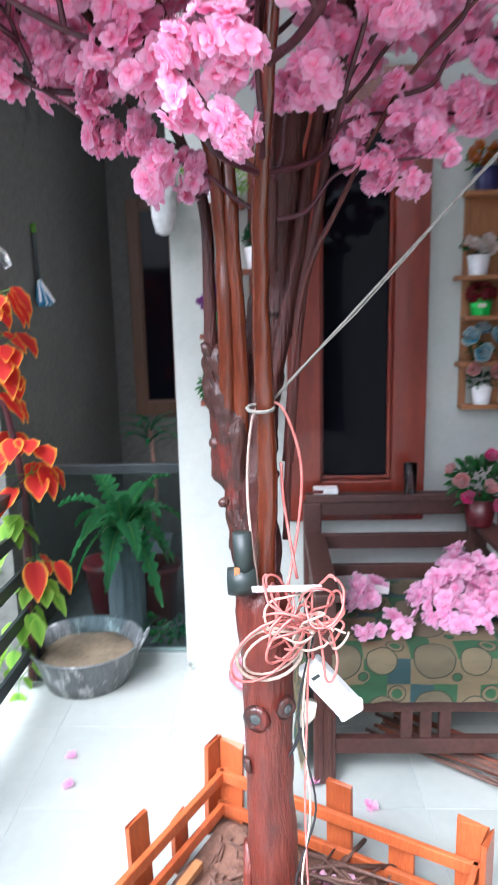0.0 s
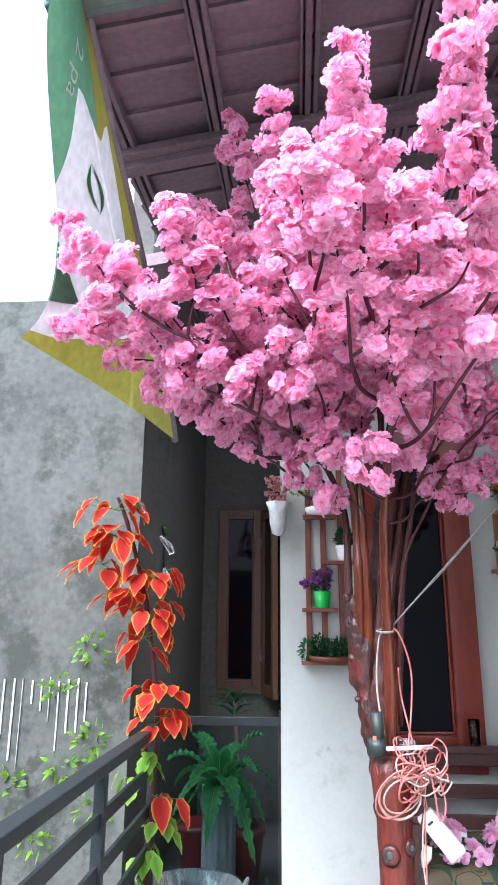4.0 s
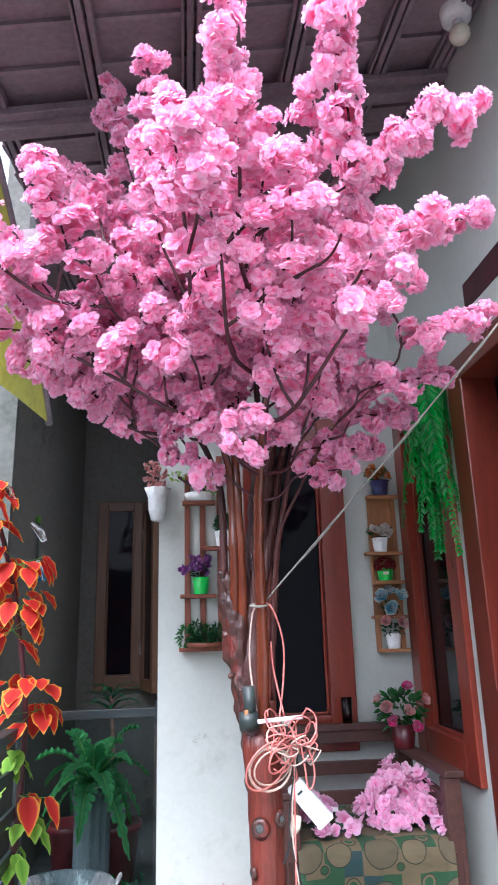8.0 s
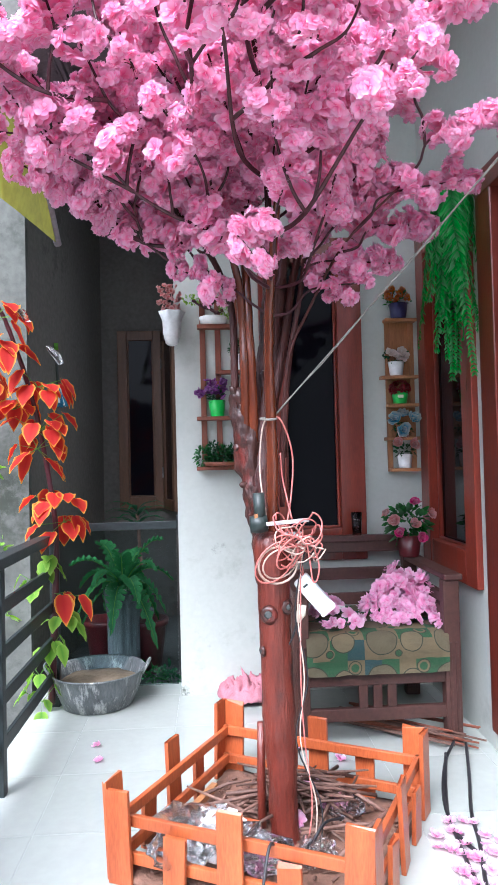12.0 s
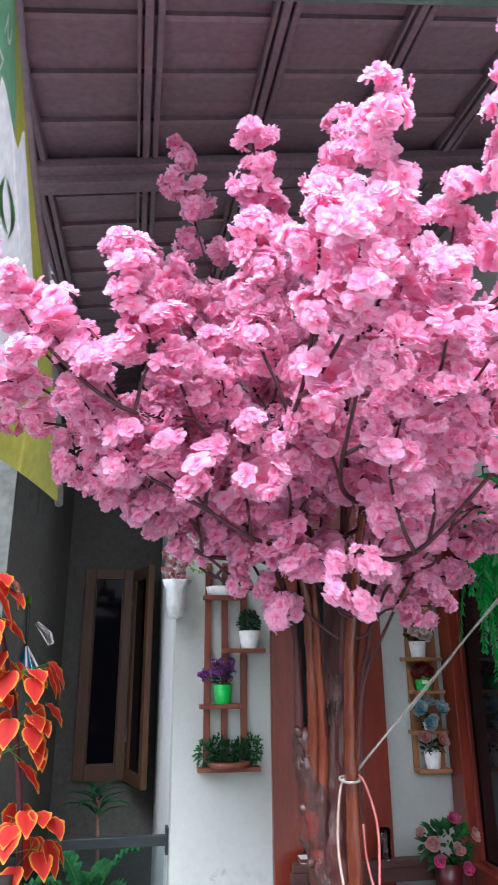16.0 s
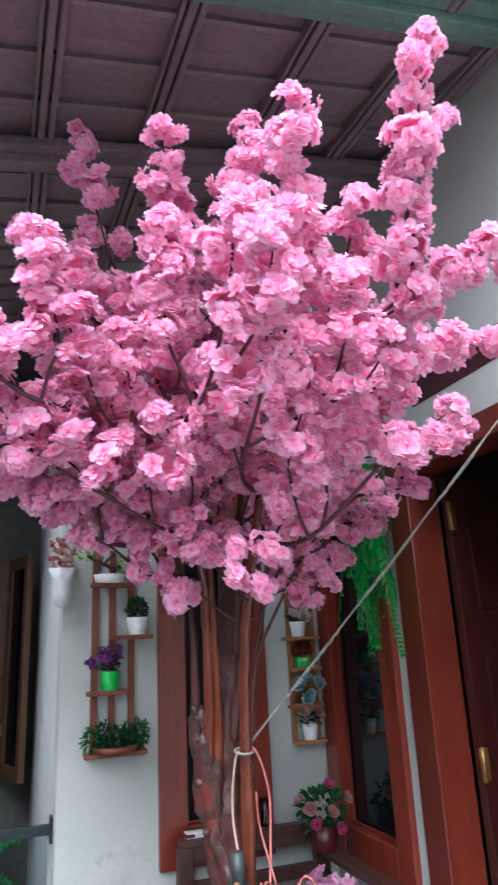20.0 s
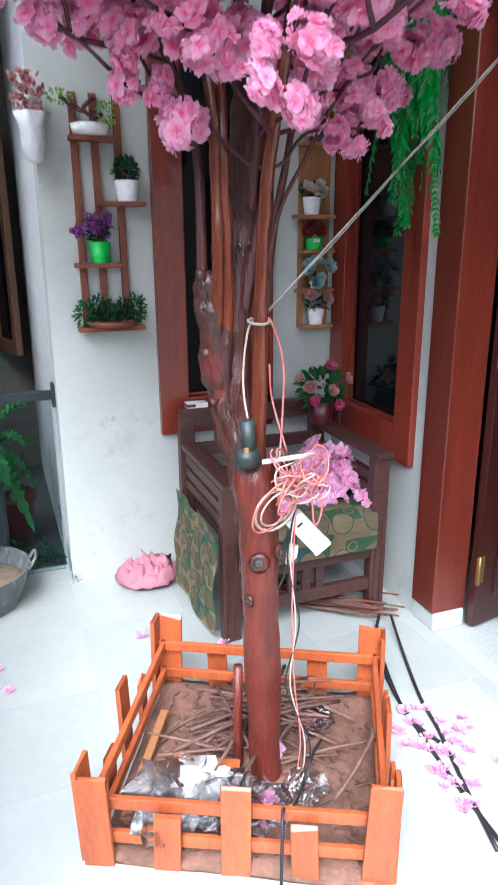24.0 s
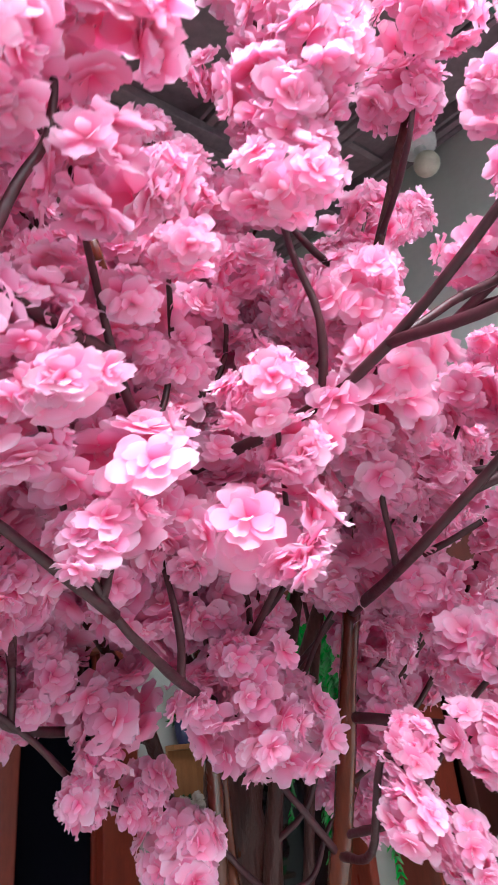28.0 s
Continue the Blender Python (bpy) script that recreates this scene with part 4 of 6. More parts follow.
framed("window_1", "tall red-brown wooden window with a dark pane", (0.21, WY - 0.03, 0.64), 0, 0.515, 1.61, 0.125, 0.12, RED_WOOD, TINTED, "dark window pane")
framed("window_2", "tall red-brown wooden side window with a reflecting pane", (RX - 0.03, 2.465, 0.60), -90, 0.665, 1.65, 0.115, 0.12, RED_WOOD, MIRRORED, "dark reflecting window pane")
framed("window_3", "brown wooden casement window at the passage end", (-0.75, 4.37, 0.785), 0, 0.35, 1.385, 0.075, 0.04, DULL_WOOD, TINTED, "dark window pane")
leaf = thing("window_shutter", (-0.395, 4.36, 0.785), "open brown wooden casement leaf on hinges", "shutter")
leaf.rotation_euler.z = radians(-74)
for x0, x1, z0, z1 in ((0, 0.06, 0, 1.37), (0.32, 0.38, 0, 1.37), (0.06, 0.32, 0, 0.08), (0.06, 0.32, 1.29, 1.37)):
    part("leaf_frame", box(x0, x1, -0.02, 0.02, z0, z1, 0.003), DULL_WOOD, leaf)
part("pane", box(0.06, 0.32, -0.003, 0.003, 0.08, 1.29), TINTED, leaf, "dark pane")

for z in (0.28, 1.12):
    part("hinge", box(-0.004, 0.03, -0.0235, -0.0205, z - 0.04, z + 0.04), ZINC, leaf, "grey steel hinge")

door_frame = thing("door_frame", (RX, 1.665, 0.0), "red-brown varnished door frame on a white plinth", "door frame")
door_frame["kind"] = "structure"
part("jamb", box(-0.018, 0.13, -0.075, 0.062, 0.075, 2.24, 0.005), DOOR_WOOD, door_frame)
part("jamb", box(-0.018, 0.13, -1.03, -0.965, 0.075, 2.24, 0.005), DOOR_WOOD, door_frame)
part("lintel", box(-0.02, 0.132, -1.03, 0.062, 2.15, 2.245, 0.005), DOOR_WOOD, door_frame)
part("plinth", box(-0.012, 0.128, -0.08, 0.064, 0.0, 0.075, 0.008), WHITE_WALL, door_frame, "chipped white plaster plinth")
door = thing("door", (RX + 0.135, 1.582, 0.012), "open red-brown varnished wooden door with brass hinges", "door")
door.rotation_euler.z = radians(9)
DW = 0.5
part("leaf", box(0.0, DW, -0.036, 0.0, 0, 2.12, 0.004), SHADED_LEAF_WOOD, door)
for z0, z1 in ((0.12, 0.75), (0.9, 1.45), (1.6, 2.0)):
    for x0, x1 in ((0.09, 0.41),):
        part("panel", box(x0, x1, -0.044, -0.034, z0, z1, 0.006), SHADED_LEAF_WOOD, door)
for z in (0.24, 1.06, 1.96):
    h = part("hinge", box(-0.012, 0.03, -0.0395, -0.0365, z - 0.055, z + 0.055), BRASS, door, "brass butt hinge")
    part("pin", tube([(0, -0.042, z - 0.058), (0, -0.042, z + 0.058)], 0.006, 8), BRASS, h, "", True)
# a solid dark slab stands for the shade inside each vent recess
for y0, y1 in ((0.97, 1.50), (0.36, 0.88)):
    v = thing("wall_vent", (RX, y0, 2.40), "dark sloping vent slot in the side wall", "vent")
    part("slot", box(-0.004, 0.03, 0, y1 - y0, 0, 0.115, 0.002), TWIG, v, "dark red-brown slab for the shade in the slot")

# display cabinet in the dim room
cab = thing("display_cabinet", (1.78, 1.9, -0.02), "dark glazed display cabinet in the dim room", "cabinet")
part("body", box(0, 0.9, 0, 0.4, 0, 1.95, 0.006), BENCH_WOOD, cab)
for x in (0.03, 0.47):
    d = part("cabinet_door", box(x, x + 0.4, -0.02, 0.0, 0.05, 1.9, 0.004), BENCH_WOOD, cab)
    part("pane", box(x + 0.05, x + 0.35, -0.026, -0.021, 0.5, 1.8), TINTED, d)
    part("trim", tube([(x + 0.05, -0.024, 0.5), (x + 0.05, -0.024, 1.8)], 0.006, 6), BRASS, d, "gold-coloured strip")

# ---- cross rail ----
rail = thing("cross_rail", (-0.84, 2.60, 0.0), "black-green steel cross rail over the step", "rail")
part("bar", box(0.0, 0.628, -0.012, 0.012, 0.805, 0.845, 0.003), BLACK_METAL, rail)
part("end_plate", box(0.616, 0.628, -0.03, 0.03, 0.775, 0.875, 0.003), BLACK_METAL, rail)

screen = part("tinted_panel", box(0.002, 0.612, -0.003, 0.003, 0.02, 0.803), SMOKED, rail, "dark smoked plastic panel")
screen.visible_shadow = False

railing = thing("railing", (-0.80, 2.42, 0.0), "black-green steel railing along the porch edge", "railing")
for y in (0.0, -0.85, -1.7, -2.55):
    part("post", box(-0.02, 0.02, y - 0.02, y + 0.02, -0.004, 0.80, 0.003), BLACK_METAL, railing)
part("top_rail", box(-0.03, 0.03, -2.9, 0.03, 0.785, 0.825, 0.004), BLACK_METAL, railing)
for z in (0.16, 0.32, 0.48, 0.64):
    part("slat", box(-0.008, 0.008, -2.9, 0.0, z - 0.025, z + 0.025, 0.002), BLACK_METAL, railing)

# ---- bench ----
bench = thing("wooden_bench", (0.27, 1.80, 0.0), "dark wooden bench seat with slatted arms and a worn printed cushion", "bench")
BW, BD = 0.66, 0.60
for x, y, h in ((0.0, 0.0, 0.60), (BW - 0.05, 0.0, 0.645), (0.0, BD - 0.05, 0.74), (BW - 0.05, BD - 0.05, 0.74)):
    part("leg", box(x - 0.008, x + 0.058, y, y + 0.05, 0.001, h, 0.005), BENCH_WOOD, bench)
    for dx in (0.008, 0.034):
        part("moulding", box(x + dx, x + dx + 0.012, y - 0.005, y + 0.004, 0.02, min(h, 0.40), 0.002), BENCH_WOOD, bench)
part("front_rail", box(0.05, BW - 0.05, 0.008, 0.042, 0.24, 0.33, 0.003), BENCH_WOOD, bench)
part("front_rail", box(0.05, BW - 0.05, 0.01, 0.04, 0.10, 0.15, 0.003), BENCH_WOOD, bench)
for k in range(3):
    x = 0.255 + 0.058 * k
    part("baluster", box(x, x + 0.035, 0.014, 0.034, 0.15, 0.24, 0.002), BENCH_WOOD, bench)
part("seat_board", box(0.05, BW - 0.05, 0.0, BD - 0.05, 0.33, 0.36, 0.003), BENCH_WOOD, bench)
for z in (0.44, 0.56, 0.69):
    part("back_rail", box(0.05, BW - 0.05, BD - 0.04, BD - 0.015, z, z + 0.055, 0.003), BENCH_WOOD, bench)
for x in (0.01, BW - 0.04):
    for z in (0.43, 0.485, 0.54):
        part("arm_slat", box(x, x + 0.03, 0.05, BD - 0.05, z, z + 0.04, 0.003), BENCH_WOOD, bench, "dark arm slat")
    z = 0.60 if x < 0.1 else 0.645
    part("arm_rest", box(x - 0.015, x + 0.06, -0.01, BD - 0.05, z, z + 0.025, 0.005), BENCH_WOOD, bench, "dark worn arm rest")
part("top_rail", box(0.0, BW, BD - 0.05, BD, 0.74, 0.77, 0.004), BENCH_WOOD, bench)


def cloth(name, x0, x1, rows, parent, label):
    """A thick cloth over a line of (y, z) places."""
    bm = bmesh.new()
    uv = bm.loops.layers.uv.new("UVMap")
    rc, grid, length = random.Random(3), [], [0.0]
    for (a, b), (c, d) in zip(rows, rows[1:]):
        length.append(length[-1] + math.hypot(c - a, d - b))
    for i, (y, z) in enumerate(rows):
        grid.append([(bm.verts.new((x0 + (x1 - x0) * k / 14, y + rc.uniform(-1, 1) * 0.003, z + rc.uniform(-1, 1) * 0.003)), (x0 + (x1 - x0) * k / 14, length[i])) for k in range(15)])
    for r0, r1 in zip(grid, grid[1:]):
        for k in range(14):
            q = (r0[k], r0[k + 1], r1[k + 1], r1[k])
            f = bm.faces.new([p[0] for p in q])
            for lp, p in zip(f.loops, q):
                lp[uv].uv = p[1]
    bmesh.ops.solidify(bm, geom=bm.faces[:], thickness=0.012)
    return part(name, bm, PRINT, parent, label, True)


cloth("cushion", 0.045, BW - 0.045, [(0.54, 0.44), (0.40, 0.445), (0.25, 0.445), (0.12, 0.447), (0.02, 0.445), (-0.012, 0.432), (-0.02, 0.395), (-0.018, 0.33), (-0.016, 0.29)], bench, "worn printed cloth in green and tan")
bm = bmesh.new()
uv = bm.loops.layers.uv.new("UVMap")
grid = [[bm.verts.new((-0.02 - 0.03 * (1 - j / 10) * (1 if i else 0.6) + 0.008 * math.sin(i * 1.3 + j), 0.02 + 0.53 * i / 10, 0.03 + 0.40 * j / 10)) for j in range(11)] for i in range(11)]
for i in range(10):
    for j in range(10):
        f = bm.faces.new((grid[i][j], grid[i + 1][j], grid[i + 1][j + 1], grid[i][j + 1]))
        for lp, (u, v) in zip(f.loops, ((i, j), (i + 1, j), (i + 1, j + 1), (i, j + 1))):
            lp[uv].uv = (0.053 * u, 0.04 * v)
bmesh.ops.solidify(bm, geom=bm.faces[:], thickness=-0.03)
solo("seat_pad", bm, PRINT_SMALL, "printed green and tan seat pad leaning on the bench side", "cushion", smooth=True).location = (0.262, 1.80, 0.0)

# ---- wall racks ----
trellis = thing("slat_shelf", (-0.11, WY, 1.10), "reddish slatted wall shelf with four small boards", "wall shelf")
for x, z1 in ((0.04, 0.86), (0.115, 0.86), (0.20, 0.95)):
    part("slat", box(x - 0.014, x + 0.014, -0.018, -0.002, 0.0, z1, 0.002), TRELLIS_WOOD, trellis)
for x0, x1, z in ((0.0, 0.262, 0.0), (0.005, 0.178, 0.243), (0.10, 0.287, 0.468), (0.015, 0.178, 0.693)):
    part("board", box(x0, x1, -0.075, -0.0185, z, z + 0.018, 0.002), TRELLIS_WOOD, trellis)
rack = thing("narrow_shelf", (0.845, WY, 1.07), "narrow orange-brown wooden wall shelf", "wall shelf")
for x in (0.0, 0.12):
    part("upright", box(x, x + 0.026, -0.016, -0.002, 0.0, 0.76, 0.002), RACK_WOOD, rack)
part("back_board", box(0.026, 0.12, -0.01, -0.003, 0.16, 0.76), RACK_WOOD, rack)
for x0, z in ((-0.002, 0.0), (-0.02, 0.155), (-0.005, 0.32), (-0.035, 0.46), (-0.01, 0.745)):
    part("board", box(x0, 0.15, -0.07, -0.0165, z, z + 0.016, 0.002), RACK_WOOD, rack)

# ---- leafy things ----
def bush(name, parent, centre, radii, count, size, material, seed, label="", flat=0.3):
    """A clump of many small leaves."""
    r, vs, fs, us = random.Random(seed), [], [], []
    for _ in range(count):
        d = unit(r)
        k = 0.55 + 0.45 * r.random()
        p = Vector((centre[0] + d.x * radii[0] * k, centre[1] + d.y * radii[1] * k, centre[2] + d.z * radii[2] * k))
        leaf_strip(vs, fs, us, p, d + unit(r) * 0.7 + Vector((0, 0, flat)), unit(r), size * r.uniform(0.7, 1.3), size * 0.5)
    return shared(name, listed_mesh(name, vs, fs, us, material), parent, None, label)


def blooms(name, parent, places, size, material, seed, label="", layers=SMALL):
    r = random.Random(seed)
    return shared(name, petals_mesh(name, [(p, Vector(d), size * r.uniform(0.85, 1.15)) for p, d in places], material, layers, r), parent, None, label)


def flowers(parent, places, size, material, seed, layers=SMALL):
    """Single flowers, each a part of its own."""
    r_ = random.Random(seed)
    for q in places:
        shared("flower", petals_mesh("flower", [(q[0], q[1], size)], material, layers, r_), parent)


def roses(parent, places, size, material, seed):
    for k, place in enumerate(places):
        blooms("rose", parent, [place], size, material, seed + k, "", ROSE)


def heap_places(r, n, radius, height):
    out = []
    for _ in range(n):
        a, k = r.random() * 6.28, math.sqrt(r.random())
        out.append(((radius * k * math.cos(a), radius * 0.8 * k * math.sin(a), height * (1 - k * k) * (0.75 + 0.4 * math.sin(3 * a + 5 * k)) * r.uniform(0.6, 1.15) + 0.012), (math.cos(a) * k + r.uniform(-0.9, 0.9), math.sin(a) * k + r.uniform(-0.9, 0.9), 0.6)))
    return out


ROSE = ((5, 0.026, 0.028, 0.5, 0.35), (5, 0.019, 0.022, 0.95, 0.25), (4, 0.012, 0.015, 1.3, 0.1))


def pot(name, at, label, profile, material, rim_label=""):
    ob = thing(name, at, label, "flower pot")
    part("pot", lathe(profile, 24), material, ob, rim_label, True)
    return ob


def cup(r0, r1, h, t=0.003):
    return [(r0, 0), (r0 * 1.02, 0.004), (r1, h), (r1 - t, h), (r0 - t, 0.01 + h * 0.6), (0.001, h * 0.62)]


# pots on the slatted shelf
SX, SY = -0.11, WY - 0.045
p = pot("grass_planter", (SX + 0.13, SY, 1.118), "bushy artificial green grass in a low tray on the shelf", [(0.03, 0), (0.09, 0.002), (0.095, 0.022), (0.09, 0.022), (0.001, 0.018)], TRELLIS_WOOD)
for k in range(5):
    bush("foliage", p, (-0.095 + 0.048 * k, 0.0, 0.052 + 0.012 * math.sin(k * 2)), (0.042, 0.038, 0.058), 230, 0.018, LEAF_DARK if k % 2 else LEAF_GREEN, 60 + k)
p = pot("violet_flower_pot", (SX + 0.105, SY, 1.361), "bright green pot of purple artificial flowers on the shelf", cup(0.032, 0.042, 0.078), GREEN_POT)
r = random.Random(70)
flowers(p, [((r.uniform(-0.05, 0.05), r.uniform(-0.03, 0.02), 0.09 + 0.085 * r.random()), unit(r) + Vector((0, -0.4, 0.4))) for _ in range(34)] + [((-0.10 + 0.03 * r.random(), -0.01, 0.10 + 0.035 * r.random()), unit(r)) for _ in range(9)], 0.62, PETAL_PURPLE, 71)
part("stalk", tube(curve_points([(0, 0, 0.06), (-0.04, 0, 0.10), (-0.10, -0.01, 0.125)], 5), 0.002, 5), LEAF_DARK, p)
bush("foliage", p, (0, 0, 0.10), (0.035, 0.03, 0.04), 50, 0.022, LEAF_DARK, 72)
p = pot("topiary_pot", (SX + 0.22, SY, 1.586), "fluted white pot with a round dark green plant", cup(0.036, 0.048, 0.075), WHITE_POT)
bush("foliage", p, (0, 0, 0.11), (0.048, 0.045, 0.055), 420, 0.016, LEAF_DARK, 74)
p = pot("bonsai_tray", (SX + 0.095, SY, 1.811), "white tray with a small dark bonsai and yellow-green tufts", [(0.04, 0), (0.062, 0.003), (0.07, 0.038), (0.064, 0.038), (0.001, 0.03)], WHITE_POT)
for pts in ([(0, 0, 0.03), (0.015, 0, 0.06), (-0.02, 0, 0.09), (0.02, 0, 0.13)], [(-0.02, 0, 0.08), (-0.06, 0, 0.10), (-0.10, -0.01, 0.125)], [(0.01, 0, 0.06), (0.05, 0, 0.075)]):
    part("trunk", tube(curve_points(pts, 5), 0.008, 8, rough=0.3), TWIG, p, "dark twisted stem", True)
bush("tuft", p, (0.06, -0.01, 0.075), (0.032, 0.03, 0.045), 90, 0.016, LEAF_LIME, 76)
bush("tuft", p, (-0.105, -0.01, 0.125), (0.045, 0.03, 0.022), 70, 0.016, LEAF_LIME, 77)

# pots on the narrow shelf
RXX = 0.845
p = pot("rose_pot_small", (RXX + 0.075, WY - 0.045, 1.086), "white pot of dusty pink artificial roses", cup(0.028, 0.038, 0.07), WHITE_POT)
roses(p, [((-0.038, -0.025, 0.125), (-0.3, -1, 0.3)), ((0.035, -0.03, 0.115), (0.2, -1, 0.2)), ((0.0, 0.0, 0.15), (0, -0.8, 0.8))], 1.15, PETAL_ROSE, 80)
bush("foliage", p, (0, 0, 0.09), (0.06, 0.03, 0.035), 60, 0.024, LEAF_DARK, 81)
p = pot("blue_flower_pot", (RXX + 0.07, WY - 0.045, 1.241), "pale blue artificial flowers on the shelf", cup(0.02, 0.028, 0.03), WHITE_POT)
flowers(p, [((-0.045, -0.02, 0.085), (-0.3, -1, 0.5)), ((0.04, -0.025, 0.085), (0.3, -1, 0.5)), ((-0.01, -0.03, 0.035), (0, -1, 0.1)), ((0.0, 0.0, 0.10), (0, -0.5, 1))], 1.5, PETAL_BLUE, 82, ROSE)
bush("foliage", p, (0, 0, 0.04), (0.05, 0.03, 0.03), 50, 0.02, LEAF_DARK, 83)
p = pot("red_topiary_pot", (RXX + 0.06, WY - 0.045, 1.406), "bright green pot with a dark red ball plant", cup(0.032, 0.042, 0.062), GREEN_POT)
part("sticker", box(-0.022, 0.006, -0.0415, -0.0385, 0.028, 0.042), CREAM, p, "pale sticker")
r = random.Random(84)
flowers(p, [(tuple(Vector((0, 0, 0.075)) + Vector((d.x * 0.045, d.y * 0.04, d.z * 0.034))), d) for d in (unit(r) for _ in range(60))], 0.55, PETAL_RED, 85)
p = pot("cream_flower_pot", (RXX + 0.045, WY - 0.045, 1.546), "white pot of cream artificial flowers", cup(0.03, 0.04, 0.07), WHITE_POT)
flowers(p, [((r.uniform(-0.06, 0.05), r.uniform(-0.04, 0), 0.085 + 0.045 * r.random()), (r.uniform(-0.5, 0.5), -1, 0.5)) for _ in range(7)], 0.95, PETAL_WHITE, 86)
bush("foliage", p, (0, 0, 0.10), (0.07, 0.03, 0.03), 60, 0.022, LEAF_DARK, 87)
p = pot("blue_pot", (RXX + 0.065, WY - 0.045, 1.831), "dark blue pot of mixed orange artificial flowers", cup(0.036, 0.046, 0.075), BLUE_POT)
flowers(p, [((r.uniform(-0.06, 0.06), r.uniform(-0.04, 0.02), 0.085 + 0.06 * r.random()), unit(r) + Vector((0, -0.5, 0.4))) for _ in range(14)], 0.7, PETAL_ORANGE, 88)
bush("foliage", p, (0, 0, 0.10), (0.07, 0.035, 0.04), 80, 0.022, LEAF_GREEN, 89)

# white fluted wall vase with pink sprigs
p = thing("wall_vase", (-0.218, WY - 0.06, 1.71), "white fluted wall vase with small pink flower sprigs", "vase")
part("vase", lathe([(0.012, 0), (0.03, 0.01), (0.042, 0.06), (0.045, 0.12), (0.062, 0.165), (0.056, 0.165), (0.04, 0.12), (0.001, 0.1)], 30, wave=0.1, waves=7, wave_from=0.15), WHITE_PAINT, p, "", True)
r = random.Random(90)
flowers(p, [((r.uniform(-0.06, 0.04), r.uniform(-0.05, 0.02), 0.16 + 0.13 * r.random()), unit(r)) for _ in range(60)], 0.5, PETAL_ROSE, 91)

# rose pot, glass and packet beside the bench back
p = pot("rose_pot", (0.885, 2.29, 0.672), "dark pot of pink and magenta artificial roses on the bench arm", cup(0.045, 0.06, 0.10), RED_POT)
r = random.Random(92)
roses(p, [((-0.08, -0.05, 0.17), (-0.6, -1, 0.4)), ((0.0, -0.09, 0.16), (0, -1, 0.4)), ((0.085, -0.06, 0.20), (0.6, -1, 0.5)), ((-0.10, 0.0, 0.20), (-1, -0.4, 0.6)), ((0.04, 0.0, 0.25), (0.2, -0.6, 1))], 1.1, PETAL_ROSE, 93)
roses(p, [((0.03, -0.09, 0.10), (0.1, -1, 0)), ((0.02, -0.04, 0.25), (0, -0.8, 1)), ((-0.06, -0.06, 0.12), (-0.4, -1, 0.1))], 1.1, PETAL_MAGENTA, 94)
bush("foliage", p, (0, 0, 0.16), (0.10, 0.08, 0.075), 150, 0.045, LEAF_GREEN, 95)
p = thing("drinking_glass", (0.655, 2.37, 0.77), "clear glass of dark coffee on the bench back", "glass")
part("glass", lathe([(0.022, 0), (0.026, 0.11), (0.024, 0.11), (0.0205, 0.008), (0.001, 0.008)], 20), GLASS, p, "", True)
part("coffee", lathe([(0.0195, 0.01), (0.0212, 0.038), (0.001, 0.038)], 18), WIRE_BLACK, p, "dark coffee", True)
p = thing("cigarette_packet", (0.345, 2.385, 0.771), "small white packet lying on the bench back", "packet")
part("packet", box(-0.045, 0.045, -0.028, 0.028, 0, 0.02, 0.002), WHITE_POT, p)
part("lid_band", box(-0.046, -0.01, -0.0285, 0.0285, 0.004, 0.017), RED_POT, p, "dark red band")
for k, (x, y, a) in enumerate(((0.42, 2.30, 8), (0.47, 2.24, -12))):
    solo("folded_paper", box(-0.09, 0.09, -0.05, 0.05, 0, 0.006, 0.001, m=pose(x, y, 0.452 + 0.007 * k, 0, 0, a)), WHITE_POT, "folded white paper lying on the bench seat", "paper")

# fallen blossoms
for n, (x, y, z, rad, h, cnt) in enumerate(((0.775, 2.05, 0.458, 0.19, 0.17, 264), (0.44, 2.08, 0.458, 0.06, 0.07, 22), (0.50, 2.20, 0.458, 0.06, 0.03, 9), (0.52, 1.90, 0.458, 0.055, 0.03, 8), (0.88, 1.87, 0.458, 0.045, 0.03, 6), (0.42, 1.86, 0.458, 0.03, 0.02, 4))):
    r = random.Random(100 + n)
    p = thing("blossom_heap" if cnt > 10 else "loose_blossoms", (x, y, z), "heap of loose lilac-pink cloth blossoms on the bench" if cnt > 10 else "few loose lilac-pink cloth blossoms on the bench", "blossoms")
    places = heap_places(r, cnt, rad, h)
    places.sort(key=lambda q: math.atan2(q[0][1], q[0][0]))
    for c in range(0, cnt, 12):
        blooms("blossom_clump", p, places[c:c + 12], 0.95, PETAL_LILAC, 110 + n + c, "", BLOSSOM)
r = random.Random(120)
for n, (x, y) in enumerate(((0.64, 1.02), (0.71, 1.2), (0.62, 1.12), (0.66, 0.94), (0.72, 1.05), (0.26, 1.8), (0.42, 1.70), (-0.53, 1.93), (-0.50, 1.79), (0.78, 1.12), (0.05, 2.02), (0.60, 0.9), (-0.02, 1.95), (0.8, 0.95))):
    p = thing("fallen_petals", (x, y, 0.001), "fallen lilac-pink petals on the white tiles", "petals", "petals on the floor")
    k = 5 if n in (0, 1, 2, 3, 4, 9, 11) else 1
    blooms("blossom_clump", p, [((r.uniform(-0.05, 0.05) * (k > 1), r.uniform(-0.05, 0.05) * (k > 1), 0.006), (r.uniform(-0.3, 0.3), r.uniform(-0.3, 0.3), 1)) for _ in range(k)], 0.8, PETAL_LILAC, 130 + n)

